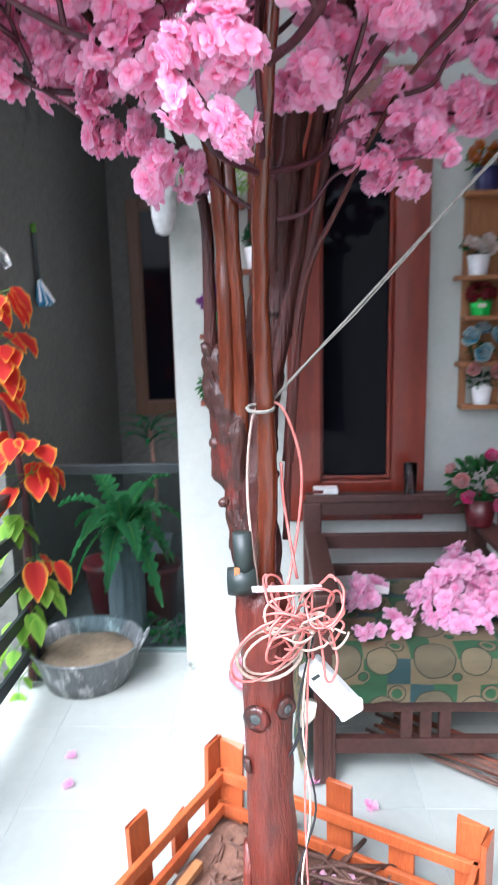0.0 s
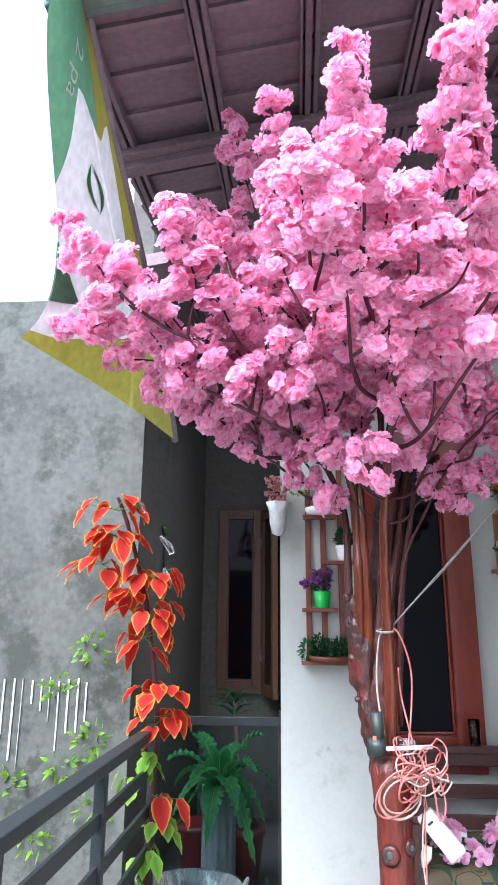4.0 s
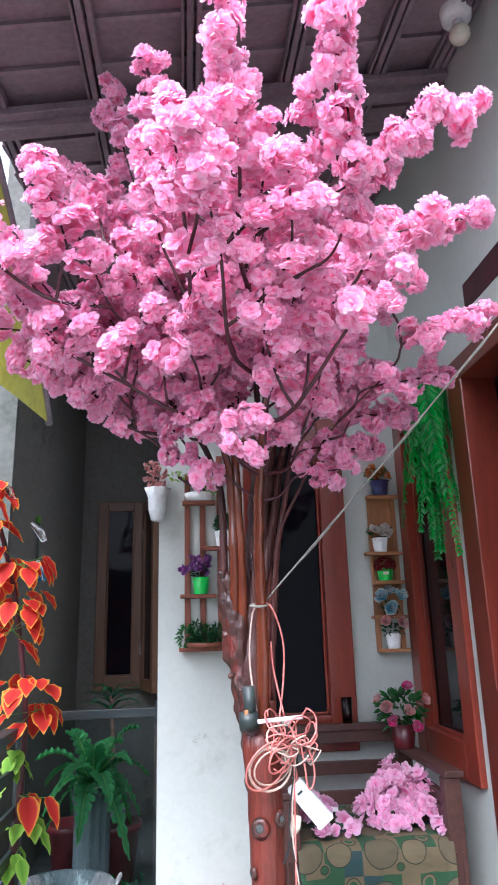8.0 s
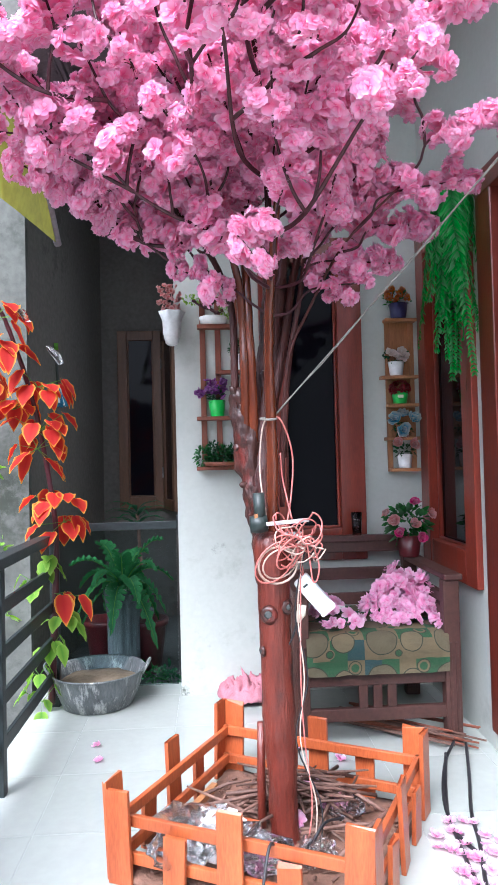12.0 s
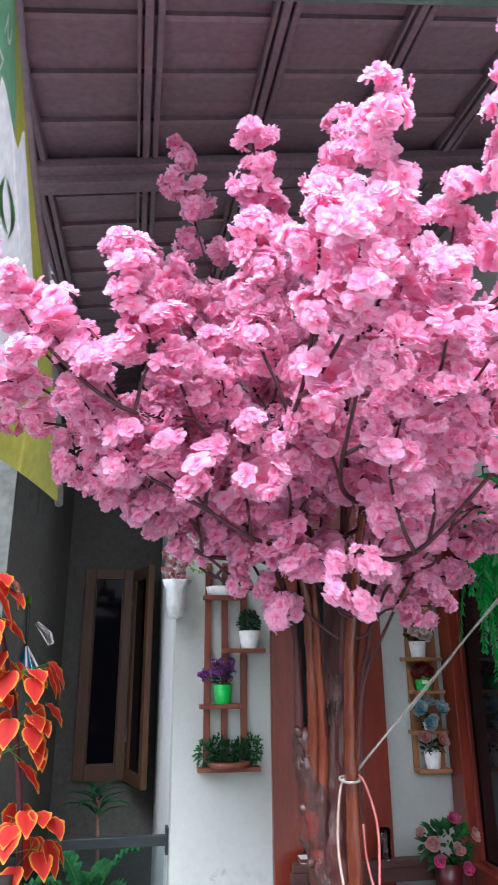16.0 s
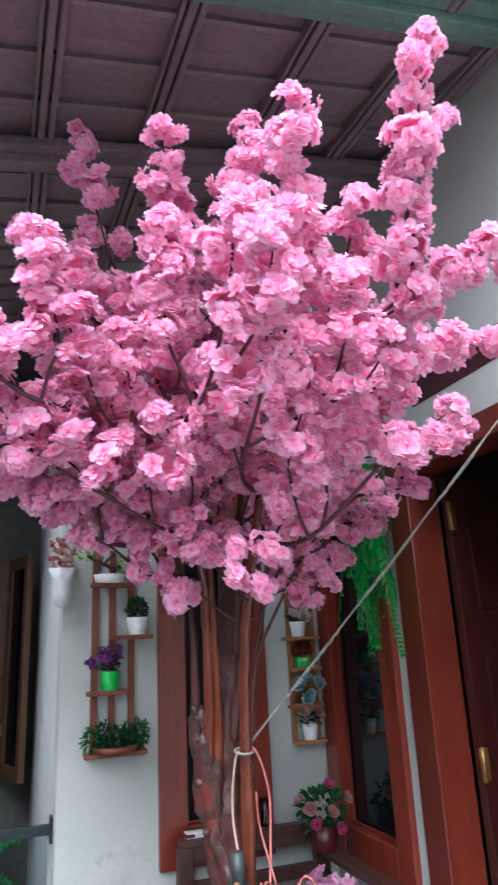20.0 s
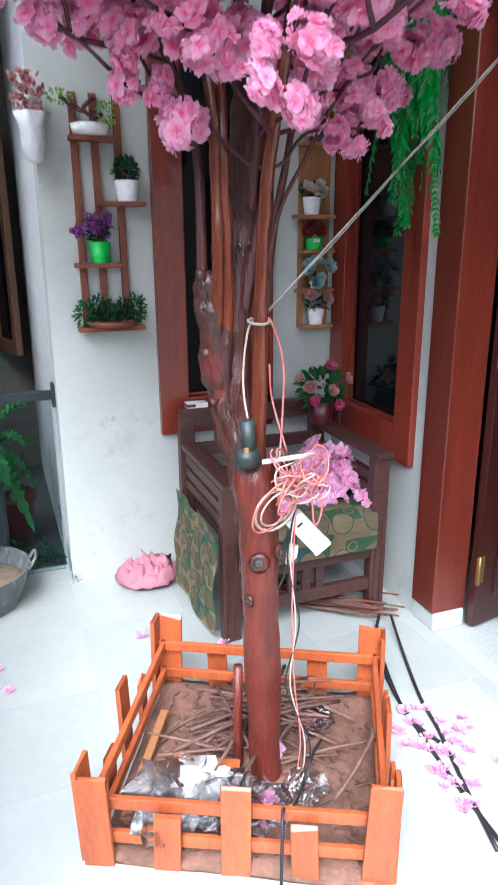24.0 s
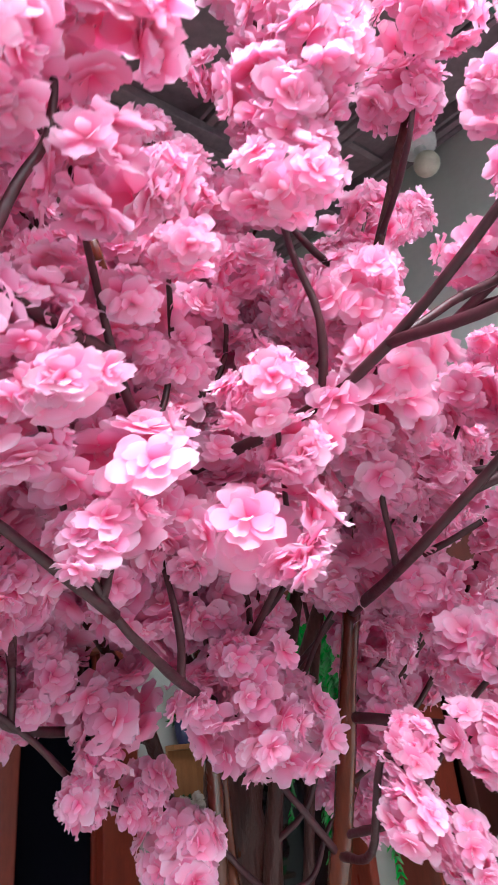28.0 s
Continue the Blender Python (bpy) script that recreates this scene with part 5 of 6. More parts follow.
# hanging fern before the side window
p = thing("hanging_fern", (0.955, 1.80, 2.12), "vivid green artificial hanging fern before the side window", "hanging plant")
part("pot", lathe(cup(0.04, 0.06, 0.09), 20), WHITE_POT, p, "", True)
part("hook", tube([(0.085, 0, 0.16), (0.0, 0, 0.15), (0, 0, 0.08)], 0.004, 6), BLACK_METAL, p)
r = random.Random(140)
for k in range(30):
    a = k * 2.4
    out, drop = 0.04 + 0.065 * r.random(), r.uniform(0.22, 0.48) if k % 3 else r.uniform(0.50, 0.66)
    line = curve_points([(0, 0, 0.07), (out * 0.7 * math.cos(a), out * 0.8 * math.sin(a), 0.10), (out * math.cos(a), out * 1.1 * math.sin(a), -0.06), (out * 1.1 * math.cos(a) + r.uniform(-0.06, 0.06), out * 1.2 * math.sin(a) + r.uniform(-0.06, 0.06), -drop)], 13)
    vs, fs, us = [], [], []
    for i, q in enumerate(line[2:]):
        u = i / (len(line) - 2)
        w = 0.062 * min(1.0, 0.5 + 2.0 * u) * (1.0 - 0.75 * u ** 2) * r.uniform(0.8, 1.15)
        nxt = line[min(i + 3, len(line) - 1)]
        for s_ in (-1, 1):
            for f in (0.0, 0.35, 0.7):
                tilt = r.uniform(-0.6, 0.6)
                side = Vector((math.cos(a + tilt + 1.57 * s_), math.sin(a + tilt + 1.57 * s_), -0.75 + r.uniform(-0.25, 0.25)))
                leaf_strip(vs, fs, us, q.lerp(nxt, f), side, (math.cos(a), math.sin(a), 0.3), w * r.uniform(0.7, 1.1), 0.010, 0.4)
    fr = shared("frond", listed_mesh("frond", vs, fs, us, LEAF_FERN), p)
    part("midrib", tube(line[::3], taper(len(line[::3]), 0.0025, 0.001), 5), LEAF_FERN, fr, "", True)

# ---- rope, wires, controller ----
p = thing("guy_rope", (0.185, 1.11, 1.30), "taut pale grey rope tied from the stems to the side wall", "rope")
line = [Vector((-0.05, 0.03, -0.04)) + Vector((0.903, -0.25, 1.01)) * (i / 12) + Vector((0, 0, -0.008 * math.sin(math.pi * i / 12))) for i in range(13)]
part("strand", tube(line, 0.0026, 7), ROPE, p, "", True)
part("strand", tube([q + Vector((0.003, -0.004, 0.004 * math.sin(i * 2))) for i, q in enumerate(line)], 0.0013, 6), ROPE, p, "", True)
part("knot", tube([(-0.056 + 0.0235 * math.cos(t * 0.63), 0.006 + 0.0235 * math.sin(t * 0.63), -0.035 + 0.004 * math.sin(t * 0.63)) for t in range(11)], 0.0035, 6), ROPE, p, "", True)
CO = Vector((0.168, 1.085, 0.905))
p = thing("wire_coil", CO, "tangled coil of red and white twin wire tied to the trunk", "wire")
r = random.Random(150)
for k in range(19):
    rad, thin = r.uniform(0.018, 0.046), r.uniform(0.45, 0.95)
    ctr = Vector((0.035 + r.uniform(-0.05, 0.055), -0.045 + r.uniform(-0.018, 0.012), 0.012 + r.uniform(-0.045, 0.05)))
    m = Matrix.Translation(ctr) @ pose(0, 0, 0, r.uniform(-38, 38), r.uniform(0, 360), r.uniform(-40, 40))
    ph, end = r.uniform(0, 6.28), r.uniform(5.3, 7.6)
    pts = [m @ Vector((rad * math.cos(a) * (1 + 0.16 * math.sin(2 * a + ph)), 0.012 * math.sin(a * 1.5 + ph), rad * thin * math.sin(a) * (1 + 0.16 * math.cos(3 * a + ph)))) for a in (end * i / 13 for i in range(14))]
    part("loop", tube(curve_points(pts, 3), 0.0023, 6), WIRE_WHITE if k % 5 == 0 else WIRE_RED, p, "", True)
for k, (rad, x, zz) in enumerate(((0.056, -0.03, -0.055), (0.050, -0.024, -0.050), (0.058, -0.038, -0.045), (0.036, 0.0, -0.02))):
    ring = [Vector((x + rad * math.cos(t * 0.33), -0.052 + 0.02 * math.cos(t * 0.33 + 0.6) - 0.004 * k, zz + rad * (0.95, 0.85, 1.0, 1.2)[k] * math.sin(t * 0.33 + 0.2 * k))) for t in range(20)]
    part("loop", tube(ring, 0.0036 if k == 0 else 0.0025, 6, caps=False), WIRE_WHITE if k < 2 else WIRE_RED, p, "", True)
part("loop", tube(curve_points([(0.07, -0.05, 0.0), (0.085, -0.055, -0.06), (0.078, -0.055, -0.10), (0.066, -0.055, -0.10), (0.06, -0.055, -0.05), (0.05, -0.05, 0.02)], 5), 0.0024, 6), WIRE_RED, p, "", True)
for k, pts in enumerate(([(-0.036, 0.052, 0.37), (0.0, 0.05, 0.355), (0.03, 0.05, 0.26), (0.025, 0.04, 0.15), (0.0, 0.0, 0.03)], [(-0.05, 0.01, 0.04), (-0.066, 0.055, 0.2), (-0.056, 0.056, 0.33), (-0.036, 0.052, 0.37)], [(0.02, 0.0, 0.06), (0.0, 0.045, 0.18), (-0.005, 0.05, 0.26)])):
    part("lead", tube(curve_points(pts, 7), 0.0028, 6), WIRE_WHITE if k == 1 else WIRE_RED, p, "", True)
for k in range(3):
    pts = [(0.04 + 0.006 * k, -0.01, -0.02), (0.035 - 0.008 * k, -0.012, -0.2), (0.03 + 0.01 * k, -0.02, -0.38), (0.035 - 0.012 * k, -0.03, -0.55), (0.05 + 0.012 * k, -0.04, -0.72), (0.03 + 0.02 * k, -0.05, -0.85)]
    part("lead", tube(curve_points(pts, 7), 0.0021, 6), (WIRE_RED, WIRE_WHITE, WIRE_BLACK)[k], p, "", True)
p = thing("controller_box", (0.246, 1.09, 0.755), "white plastic light controller hanging from the wires", "controller")
m = pose(0, 0, 0, 8, -40, -12)
part("case", box(-0.024, 0.024, -0.014, 0.014, -0.062, 0.062, 0.005, m=m), WHITE_PAINT, p)
part("end_cap", box(-0.025, 0.025, -0.015, 0.015, -0.066, -0.054, 0.004, m=m), WHITE_POT, p)
part("slot", box(-0.008, 0.008, -0.0155, -0.0138, 0.035, 0.041, m=m), PLASTIC_GREY, p, "small grey slot")
part("plug", tube([(-0.035, 0.0, -0.03), (-0.04, 0, -0.055), (-0.052, 0, -0.078)], [0.012, 0.014, 0.007], 12), CREAM, p, "cream plug", True)
part("lead", tube(curve_points([(-0.052, 0, -0.078), (-0.07, 0, -0.13), (-0.12, 0.01, -0.22), (-0.10, 0.03, -0.4)], 6), 0.003, 6), WIRE_BLACK, p, "black cable", True)
part("lead", tube(curve_points([(-0.03, 0.0, 0.05), (-0.035, 0, 0.09), (-0.05, 0, 0.14)], 5), 0.0035, 6), WIRE_RED, p, "red wire", True)
p = thing("pipe_clamp", (0.096, 1.09, 0.975), "dark grey plastic pipe tee bound to the stem", "clamp")
part("pipe", tube([(0, 0, -0.01), (-0.004, 0.0, 0.075)], 0.017, 16), PLASTIC_GREY, p, "", True)
part("collar", tube([(-0.03, 0.0, -0.015), (-0.005, 0, -0.014), (0.02, 0, -0.012)], [0.024, 0.027, 0.024], 14, rough=0.08), PLASTIC_GREY, p, "", True)
part("strap", box(0.02, 0.14, -0.045, -0.04, -0.018, -0.007, 0.001, m=pose(0, 0, 0, 0, -5, -10)), STRAP, p, "dull grey-white cable tie strip")
part("tape", box(-0.018, -0.008, -0.018, -0.012, 0.0, 0.016), RACK_WOOD, p, "yellow tape")

# ---- inside the little fence ----
r = random.Random(160)
mound = bmesh.new()
bmesh.ops.create_grid(mound, x_segments=16, y_segments=16, size=0.347)
for v in mound.verts:
    v.co.z = 0.012 + 0.05 * max(0, 1 - (v.co.length / 0.33) ** 2) + 0.014 * noise.noise(v.co * 14)
bmesh.ops.transform(mound, matrix=pose(0.148, 1.19, 0, 0, 0, -27.7), verts=mound.verts)
bmesh.ops.solidify(mound, geom=mound.faces[:], thickness=0.015)
solo("cement_base", mound, EARTH, "rough dry earth round the tree foot", "earth", smooth=True)
for k in range(64):
    a = radians(r.uniform(0, 360)) if k % 3 else radians(r.uniform(-60, 30))
    c = Vector((0.148 + r.triangular(-0.22, 0.25, 0.16), 1.19 + r.triangular(-0.2, 0.25, 0.12), 0.05 + 0.08 * r.random()))
    if (c.xy - Vector((0.125, 1.11))).length < 0.07:
        c.y += 0.15
    ln = r.uniform(0.05, 0.17)
    d = Vector((math.cos(a), math.sin(a), r.uniform(-0.1, 0.35))) * ln
    solo("stick", tube([c - d, c + Vector((0, 0, r.uniform(0, 0.015))), c + d], [0.0065, 0.0055, 0.003], 6, rough=0.3, seed=k), STICK, "dry brown stick lying inside the fence", "stick", group="sticks in the fence", smooth=True)
for k, (x, y, s) in enumerate(((-0.10, 1.07, 0.10), (0.0, 1.0, 0.085), (-0.03, 1.08, 0.07), (0.22, 1.0, 0.05), (-0.16, 1.03, 0.07), (0.34, 1.22, 0.05), (0.08, 0.97, 0.07))):
    bm = bmesh.new()
    bmesh.ops.create_icosphere(bm, subdivisions=3, radius=s)
    for v in bm.verts:
        v.co *= 1 + 0.55 * noise.noise(v.co * 28 + Vector((k * 3, 0, 0))) + 0.4 * noise.noise(v.co * 75)
        v.co.z *= 0.6
    bm.faces.ensure_lookup_table()
    solo("plastic_bag", bm, CLEAR if k % 2 else WHITE_POT if k == 2 else CLEAR, "crumpled clear plastic bag inside the fence", "plastic bag").location = (x, y, 0.06 + 0.5 * s)
for k in range(9):
    pl = thing("loose_blossoms", (0.148 + r.uniform(-0.17, 0.2), 1.17 + r.uniform(-0.2, 0.2), 0.075), "lilac-pink blossoms among the sticks", "blossoms")
    blooms("blossom_clump", pl, [((r.uniform(-0.03, 0.03), r.uniform(-0.03, 0.03), 0.01 * r.random()), (r.uniform(-0.5, 0.5), -0.3, 1)) for _ in range(3)], 0.8, PETAL_LILAC, 170 + k)

vs, fs = [], []
for k in range(320):
    q = Vector((r.uniform(-0.31, 0.31), r.uniform(-0.31, 0.31), 0.0))
    q.z = 0.016 + 0.05 * max(0, 1 - (q.length / 0.33) ** 2) + 0.008 * r.random()
    w_, l_, t_ = r.uniform(0.002, 0.006), r.uniform(0.006, 0.026), r.uniform(0.001, 0.003)
    m = pose(0.148, 1.19, 0, 0, 0, -27.7) @ Matrix.Translation(q) @ pose(0, 0, 0, r.uniform(-20, 20), r.uniform(-20, 20), r.uniform(0, 360))
    n = len(vs)
    vs += [tuple(m @ Vector((x * l_, y * w_, z * t_))) for z in (-1, 1) for x, y in ((-1, -1), (1, -0.6), (0.8, 1), (-0.9, 0.7))]
    fs += [tuple(n + i for i in f) for f in ((3, 2, 1, 0), (4, 5, 6, 7), (0, 1, 5, 4), (1, 2, 6, 5), (2, 3, 7, 6), (3, 0, 4, 7))]
me = bpy.data.meshes.new("wood_litter")
me.from_pydata(vs, [], fs)
me.materials.append(STICK)
tagged(new("wood_litter", me), "bark chips and crumbs strewn on the earth in the fence", "litter", "", "stuff")
solo("wood_offcut", box(-0.09, 0.09, -0.022, 0.022, -0.012, 0.012, 0.002, m=pose(-0.01, 1.145, 0.092, 0, 4, -22)), FENCE_WOOD, "short orange-stained offcut lying at the tree foot", "wood piece")
solo("batten", box(-0.19, 0.19, -0.012, 0.012, -0.01, 0.01, 0.002, m=pose(-0.145, 1.27, 0.05, 0, -3, 61)), RACK_WOOD, "pale brown batten lying along the inside of the fence", "wood piece")
solo("support_post", tube([(0.086, 1.155, 0.0), (0.084, 1.158, 0.2), (0.088, 1.16, 0.37)], [0.014, 0.013, 0.012], 12, rough=0.12, seed=5), LOG, "short dark red post standing against the tree log", "post", smooth=True)
solo("cable", tube(curve_points([(0.318, 1.117, 0.10), (0.25, 1.04, 0.13), (0.194, 0.978, 0.10), (0.12, 0.90, 0.12), (0.085, 0.852, 0.19), (0.06, 0.80, 0.12), (0.03, 0.74, 0.006), (-0.02, 0.66, 0.006)], 6), 0.004, 8), WIRE_BLACK, "thin black cable hanging over the picket fence", "cable", group="cables on the floor", smooth=True)
solo("stick", tube(curve_points([(0.25, 0.92, 0.09), (0.33, 0.95, 0.14), (0.42, 1.02, 0.16), (0.45, 1.10, 0.12)], 5), 0.006, 7, rough=0.2), STICK, "dry brown stick lying inside the fence", "stick", group="sticks in the fence", smooth=True)

# ---- on the porch floor ----
p = thing("zinc_basin", (-0.605, 2.43, 0.0), "dented dull zinc basin with dried mud, on the tiles", "basin")
part("bowl", lathe([(0.10, 0.0), (0.135, 0.004), (0.165, 0.07), (0.178, 0.12), (0.186, 0.124), (0.182, 0.128), (0.172, 0.122), (0.157, 0.075), (0.128, 0.02), (0.001, 0.02)], 40), ZINC, p, "", True)
bm = lathe([(0.155, 0.075), (0.15, 0.085), (0.09, 0.088), (0.001, 0.08)], 32)
for v in bm.verts:
    v.co.z += 0.008 * noise.noise(v.co * 20)
part("mud", bm, MUD, p, "dry brown mud", True)
p.scale = (1.22, 1.22, 1.32)
for s in (-1, 1):
    part("handle", tube(curve_points([(0.175 * s, -0.035, 0.11), (0.2 * s, -0.03, 0.145), (0.2 * s, 0.03, 0.145), (0.175 * s, 0.035, 0.11)], 5), 0.005, 7), ZINC, p, "", True)
towel = bmesh.new()
rings = []
for i in range(19):
    u, ring = i / 18, []
    for k in range(64):
        a = 2 * math.pi * k / 64
        edge = 1 + 0.22 * noise.noise(Vector((1.6 * math.cos(a), 1.6 * math.sin(a), 3.0)))
        q = Vector((0.138 * u * edge * math.cos(a), 0.098 * u * edge * math.sin(a), 0.0))
        fold = (1 - min(1, 3.2 * abs(noise.noise(q * 21 + Vector((0, 0, 5.0)))))) + 0.5 * (1 - min(1, 3 * abs(noise.noise(q * 27))))
        q.z = 0.012 + 0.066 * (1 - u * u) ** 0.7 * (0.72 + 0.4 * noise.noise(q * 9)) + 0.036 * fold * min(1, 4 * (1 - u) + 0.35)
        ring.append(towel.verts.new(q + Vector((0.012 * noise.noise(q * 30), 0.012 * noise.noise(q * 30 + Vector((4, 0, 0))), 0))))
    rings.append(ring)
for ra, rc in zip(rings, rings[1:]):
    for k in range(64):
        towel.faces.new((ra[k], ra[(k + 1) % 64], rc[(k + 1) % 64], rc[k]))
bmesh.ops.remove_doubles(towel, verts=towel.verts[:], dist=0.0006)
bmesh.ops.solidify(towel, geom=towel.faces[:], thickness=0.004)
solo("pink_towel", towel, PINK_CLOTH, "crumpled pink towel on the tiles by the wall", "towel", smooth=True).location = (0.10, 2.38, 0.004)
for k in range(20):
    a = r.uniform(-0.72, -0.5)
    c = Vector((0.72 + r.uniform(-0.06, 0.06), 1.9 + r.uniform(-0.05, 0.05), 0.02 + 0.05 * r.random()))
    d = Vector((math.cos(a), math.sin(a), r.uniform(-0.03, 0.03))) * r.uniform(0.2, 0.29)
    solo("stick", tube([c - d, c, c + d], [0.006, 0.006, 0.004], 6, rough=0.25, seed=k), STICK if k % 2 else TRELLIS_WOOD, "dark brown stick in a bundle under the bench", "stick", group="bundle of sticks", smooth=True)
for k, pts in enumerate(([(0.86, 1.70, 0.05), (0.79, 1.6, 0.02), (0.70, 1.36, 0.006), (0.66, 1.12, 0.006), (0.64, 0.95, 0.006), (0.62, 0.7, 0.006)], [(0.90, 1.68, 0.05), (0.84, 1.5, 0.012), (0.76, 1.28, 0.006), (0.72, 1.12, 0.006), (0.66, 0.93, 0.006), (0.60, 0.72, 0.006)], [(0.81, 1.65, 0.03), (0.72, 1.4, 0.006), (0.67, 1.2, 0.006), (0.70, 1.05, 0.006)])):
    solo("cable", tube(curve_points(pts, 7), 0.006, 8), WIRE_BLACK, "black cable trailing over the white tiles", "cable", group="cables on the floor", smooth=True)

# ---- passage: fern, pots ----
p = thing("fern_planter", (-0.545, 2.92, -0.05), "lush green fern in a dark grey fluted pedestal planter", "potted fern")
part("pedestal", lathe([(0.105, 0), (0.105, 0.03), (0.085, 0.05), (0.085, 0.36), (0.095, 0.43), (0.105, 0.50), (0.09, 0.50), (0.001, 0.48)], 48, wave=0.05, waves=12, wave_from=0.0), GREY_STONE, p, "", True)
r = random.Random(180)
for k in range(14):
    a = k * 0.45
    bm = bmesh.new()
    bmesh.ops.create_icosphere(bm, subdivisions=1, radius=r.uniform(0.014, 0.024))
    bmesh.ops.translate(bm, vec=(0.08 * math.cos(a), 0.08 * math.sin(a), 0.512), verts=bm.verts)
    part("pebble", bm, CREAM, p, "pale pebble", True)
for k in range(19):
    a, lift = k * 2.4, 1.75 - 0.068 * k
    ln = r.uniform(0.22, 0.29) * (0.8 if k < 4 else 1.0)
    line = [Vector((0, 0, 0.49)) + Vector((math.cos(a) * ln * u, math.sin(a) * ln * u, lift * 0.34 * u - 0.50 * u * u * (1.0 - 0.2 * lift))) for u in (i / 30 for i in range(31))]
    vs, fs, us = [], [], []
    for i, q in enumerate(line):
        d = (line[min(i + 1, 30)] - line[max(i - 1, 0)]).normalized()
        side = d.cross(Vector((0, 0, 1))).normalized()
        w = 0.058 * math.sin(math.pi * (0.05 + 0.93 * i / 30) ** 0.85) * (1.0, 0.92, 0.42)[i % 3] + 0.004
        for j in (-1, -0.5, 0, 0.5, 1):
            wave = 0.010 * math.sin(i * 1.9 + 2.0 * j + k) * abs(j)
            vs.append(tuple(q + side * (j * w) + d * (abs(j) * 0.018) + Vector((0, 0, 0.014 * abs(j) + wave))))
            us.append((0.5 + 0.5 * j, 0.25 + abs(j) * 0.7))
    for i in range(30):
        for j in range(4):
            b0 = i * 5 + j
            fs.append((b0, b0 + 1, b0 + 6, b0 + 5))
    fr = shared("frond", listed_mesh("frond", vs, fs, us, LEAF_MID), p)
    part("midrib", tube(line[::3], taper(11, 0.004, 0.0015), 5), LEAF_LIME, fr, "", True)
for x, y, s in ((-0.43, 3.06, 0.92), (-0.68, 3.10, 0.88)):
    p = pot("red_pot", (x, y, -0.05), "dark red plastic flower pot on the soil", [(0.085 * s, 0), (0.12 * s, 0.26), (0.135 * s, 0.27), (0.135 * s, 0.30), (0.12 * s, 0.30), (0.001, 0.26)], RED_POT)
p = thing("dracaena", (-0.55, 3.75, -0.05), "dark leafy plant in the dim passage", "potted plant")
part("pot", lathe(cup(0.07, 0.1, 0.2), 20), GREY_STONE, p, "", True)
part("stem", tube([(0, 0, 0.1), (0.02, 0, 0.5), (0, 0, 0.85)], 0.012, 8), STICK, p, "", True)
vs, fs, us = [], [], []
for k in range(18):
    a = k * 2.4
    leaf_strip(vs, fs, us, (0, 0, 0.75 + 0.008 * k), (math.cos(a), math.sin(a), 0.7), (0, 0, 1), 0.30, 0.035, 0.5)
shared("leaves", listed_mesh("leaves", vs, fs, us, LEAF_DARK), p)
for k, (x, y) in enumerate(((-0.36, 2.80), (-0.30, 2.84), (-0.42, 2.9), (-0.27, 2.74), (-0.7, 2.86))):
    w = thing("weed", (x, y, -0.05), "small green weed on the dark soil", "weed", "weeds on the soil")
    bush("foliage", w, (0, 0, 0.05), (0.04, 0.04, 0.05), 26, 0.04, LEAF_DARK if k % 2 else LEAF_GREEN, 190 + k)
p = thing("hung_brush", (-0.945, 3.2, 1.49), "small blue-green brush hung on the grey wall", "brush")
part("handle", tube([(0, 0, 0.12), (-0.005, 0, 0.36)], 0.009, 8), PLASTIC_GREY, p, "", True)
part("cap", tube([(-0.005, 0, 0.34), (-0.006, 0, 0.38)], 0.013, 8), LEAF_LIME, p, "yellow-green cap", True)
r = random.Random(200)
for k in range(30):
    a = r.random() * 6.28
    part("bristle", tube([(0, 0, 0.13), (0.05 * math.cos(a) * r.random() + 0.02, 0.05 * math.sin(a), 0.02 * r.random())], 0.006, 5), WHITE_POT if k % 4 == 0 else PETAL_BLUE, p)

# ---- orange-leaved vine at the railing corner ----
p = thing("orange_vine", (-0.83, 2.36, 0.0), "artificial vine with orange-red yellow-edged leaves twined up a thin pole", "artificial plant")
spine = curve_points([(0.02, 0.0, 0.03), (0.05, -0.02, 0.5), (0.06, -0.03, 0.85), (0.03, -0.06, 1.15), (-0.02, -0.10, 1.45), (-0.10, -0.16, 1.75), (-0.14, -0.2, 1.86)], 7)
part("stem", tube(spine, taper(len(spine), 0.016, 0.008), 10, rough=0.3), TWIG, p, "", True)
r = random.Random(210)


def leafy(q, n, spread, size, mt, droop, name="leaf"):
    for _ in range(n):
        vs, fs, us = [], [], []
        a = r.random() * 6.28
        d = Vector((0.7 * math.cos(a), 0.7 * math.sin(a) - 0.35, r.uniform(-1.4, -0.1)))
        root = Vector(q) + Vector((0, 0, r.uniform(-0.05, 0.05))) + Vector((math.cos(a), math.sin(a) * 0.7, r.uniform(-0.2, 0.5))) * spread * r.uniform(0.3, 1)
        broad_leaf(vs, fs, us, root, d, Vector((math.cos(a), math.sin(a) - 0.3, 1.2)), size * r.uniform(0.75, 1.2), size * r.uniform(0.74, 0.92), droop, 0.10)
        lf = shared(name, listed_mesh(name, vs, fs, us, mt), p)
        part("stalk", tube([Vector(q), root], 0.0016, 4), LEAF_LIME, lf)


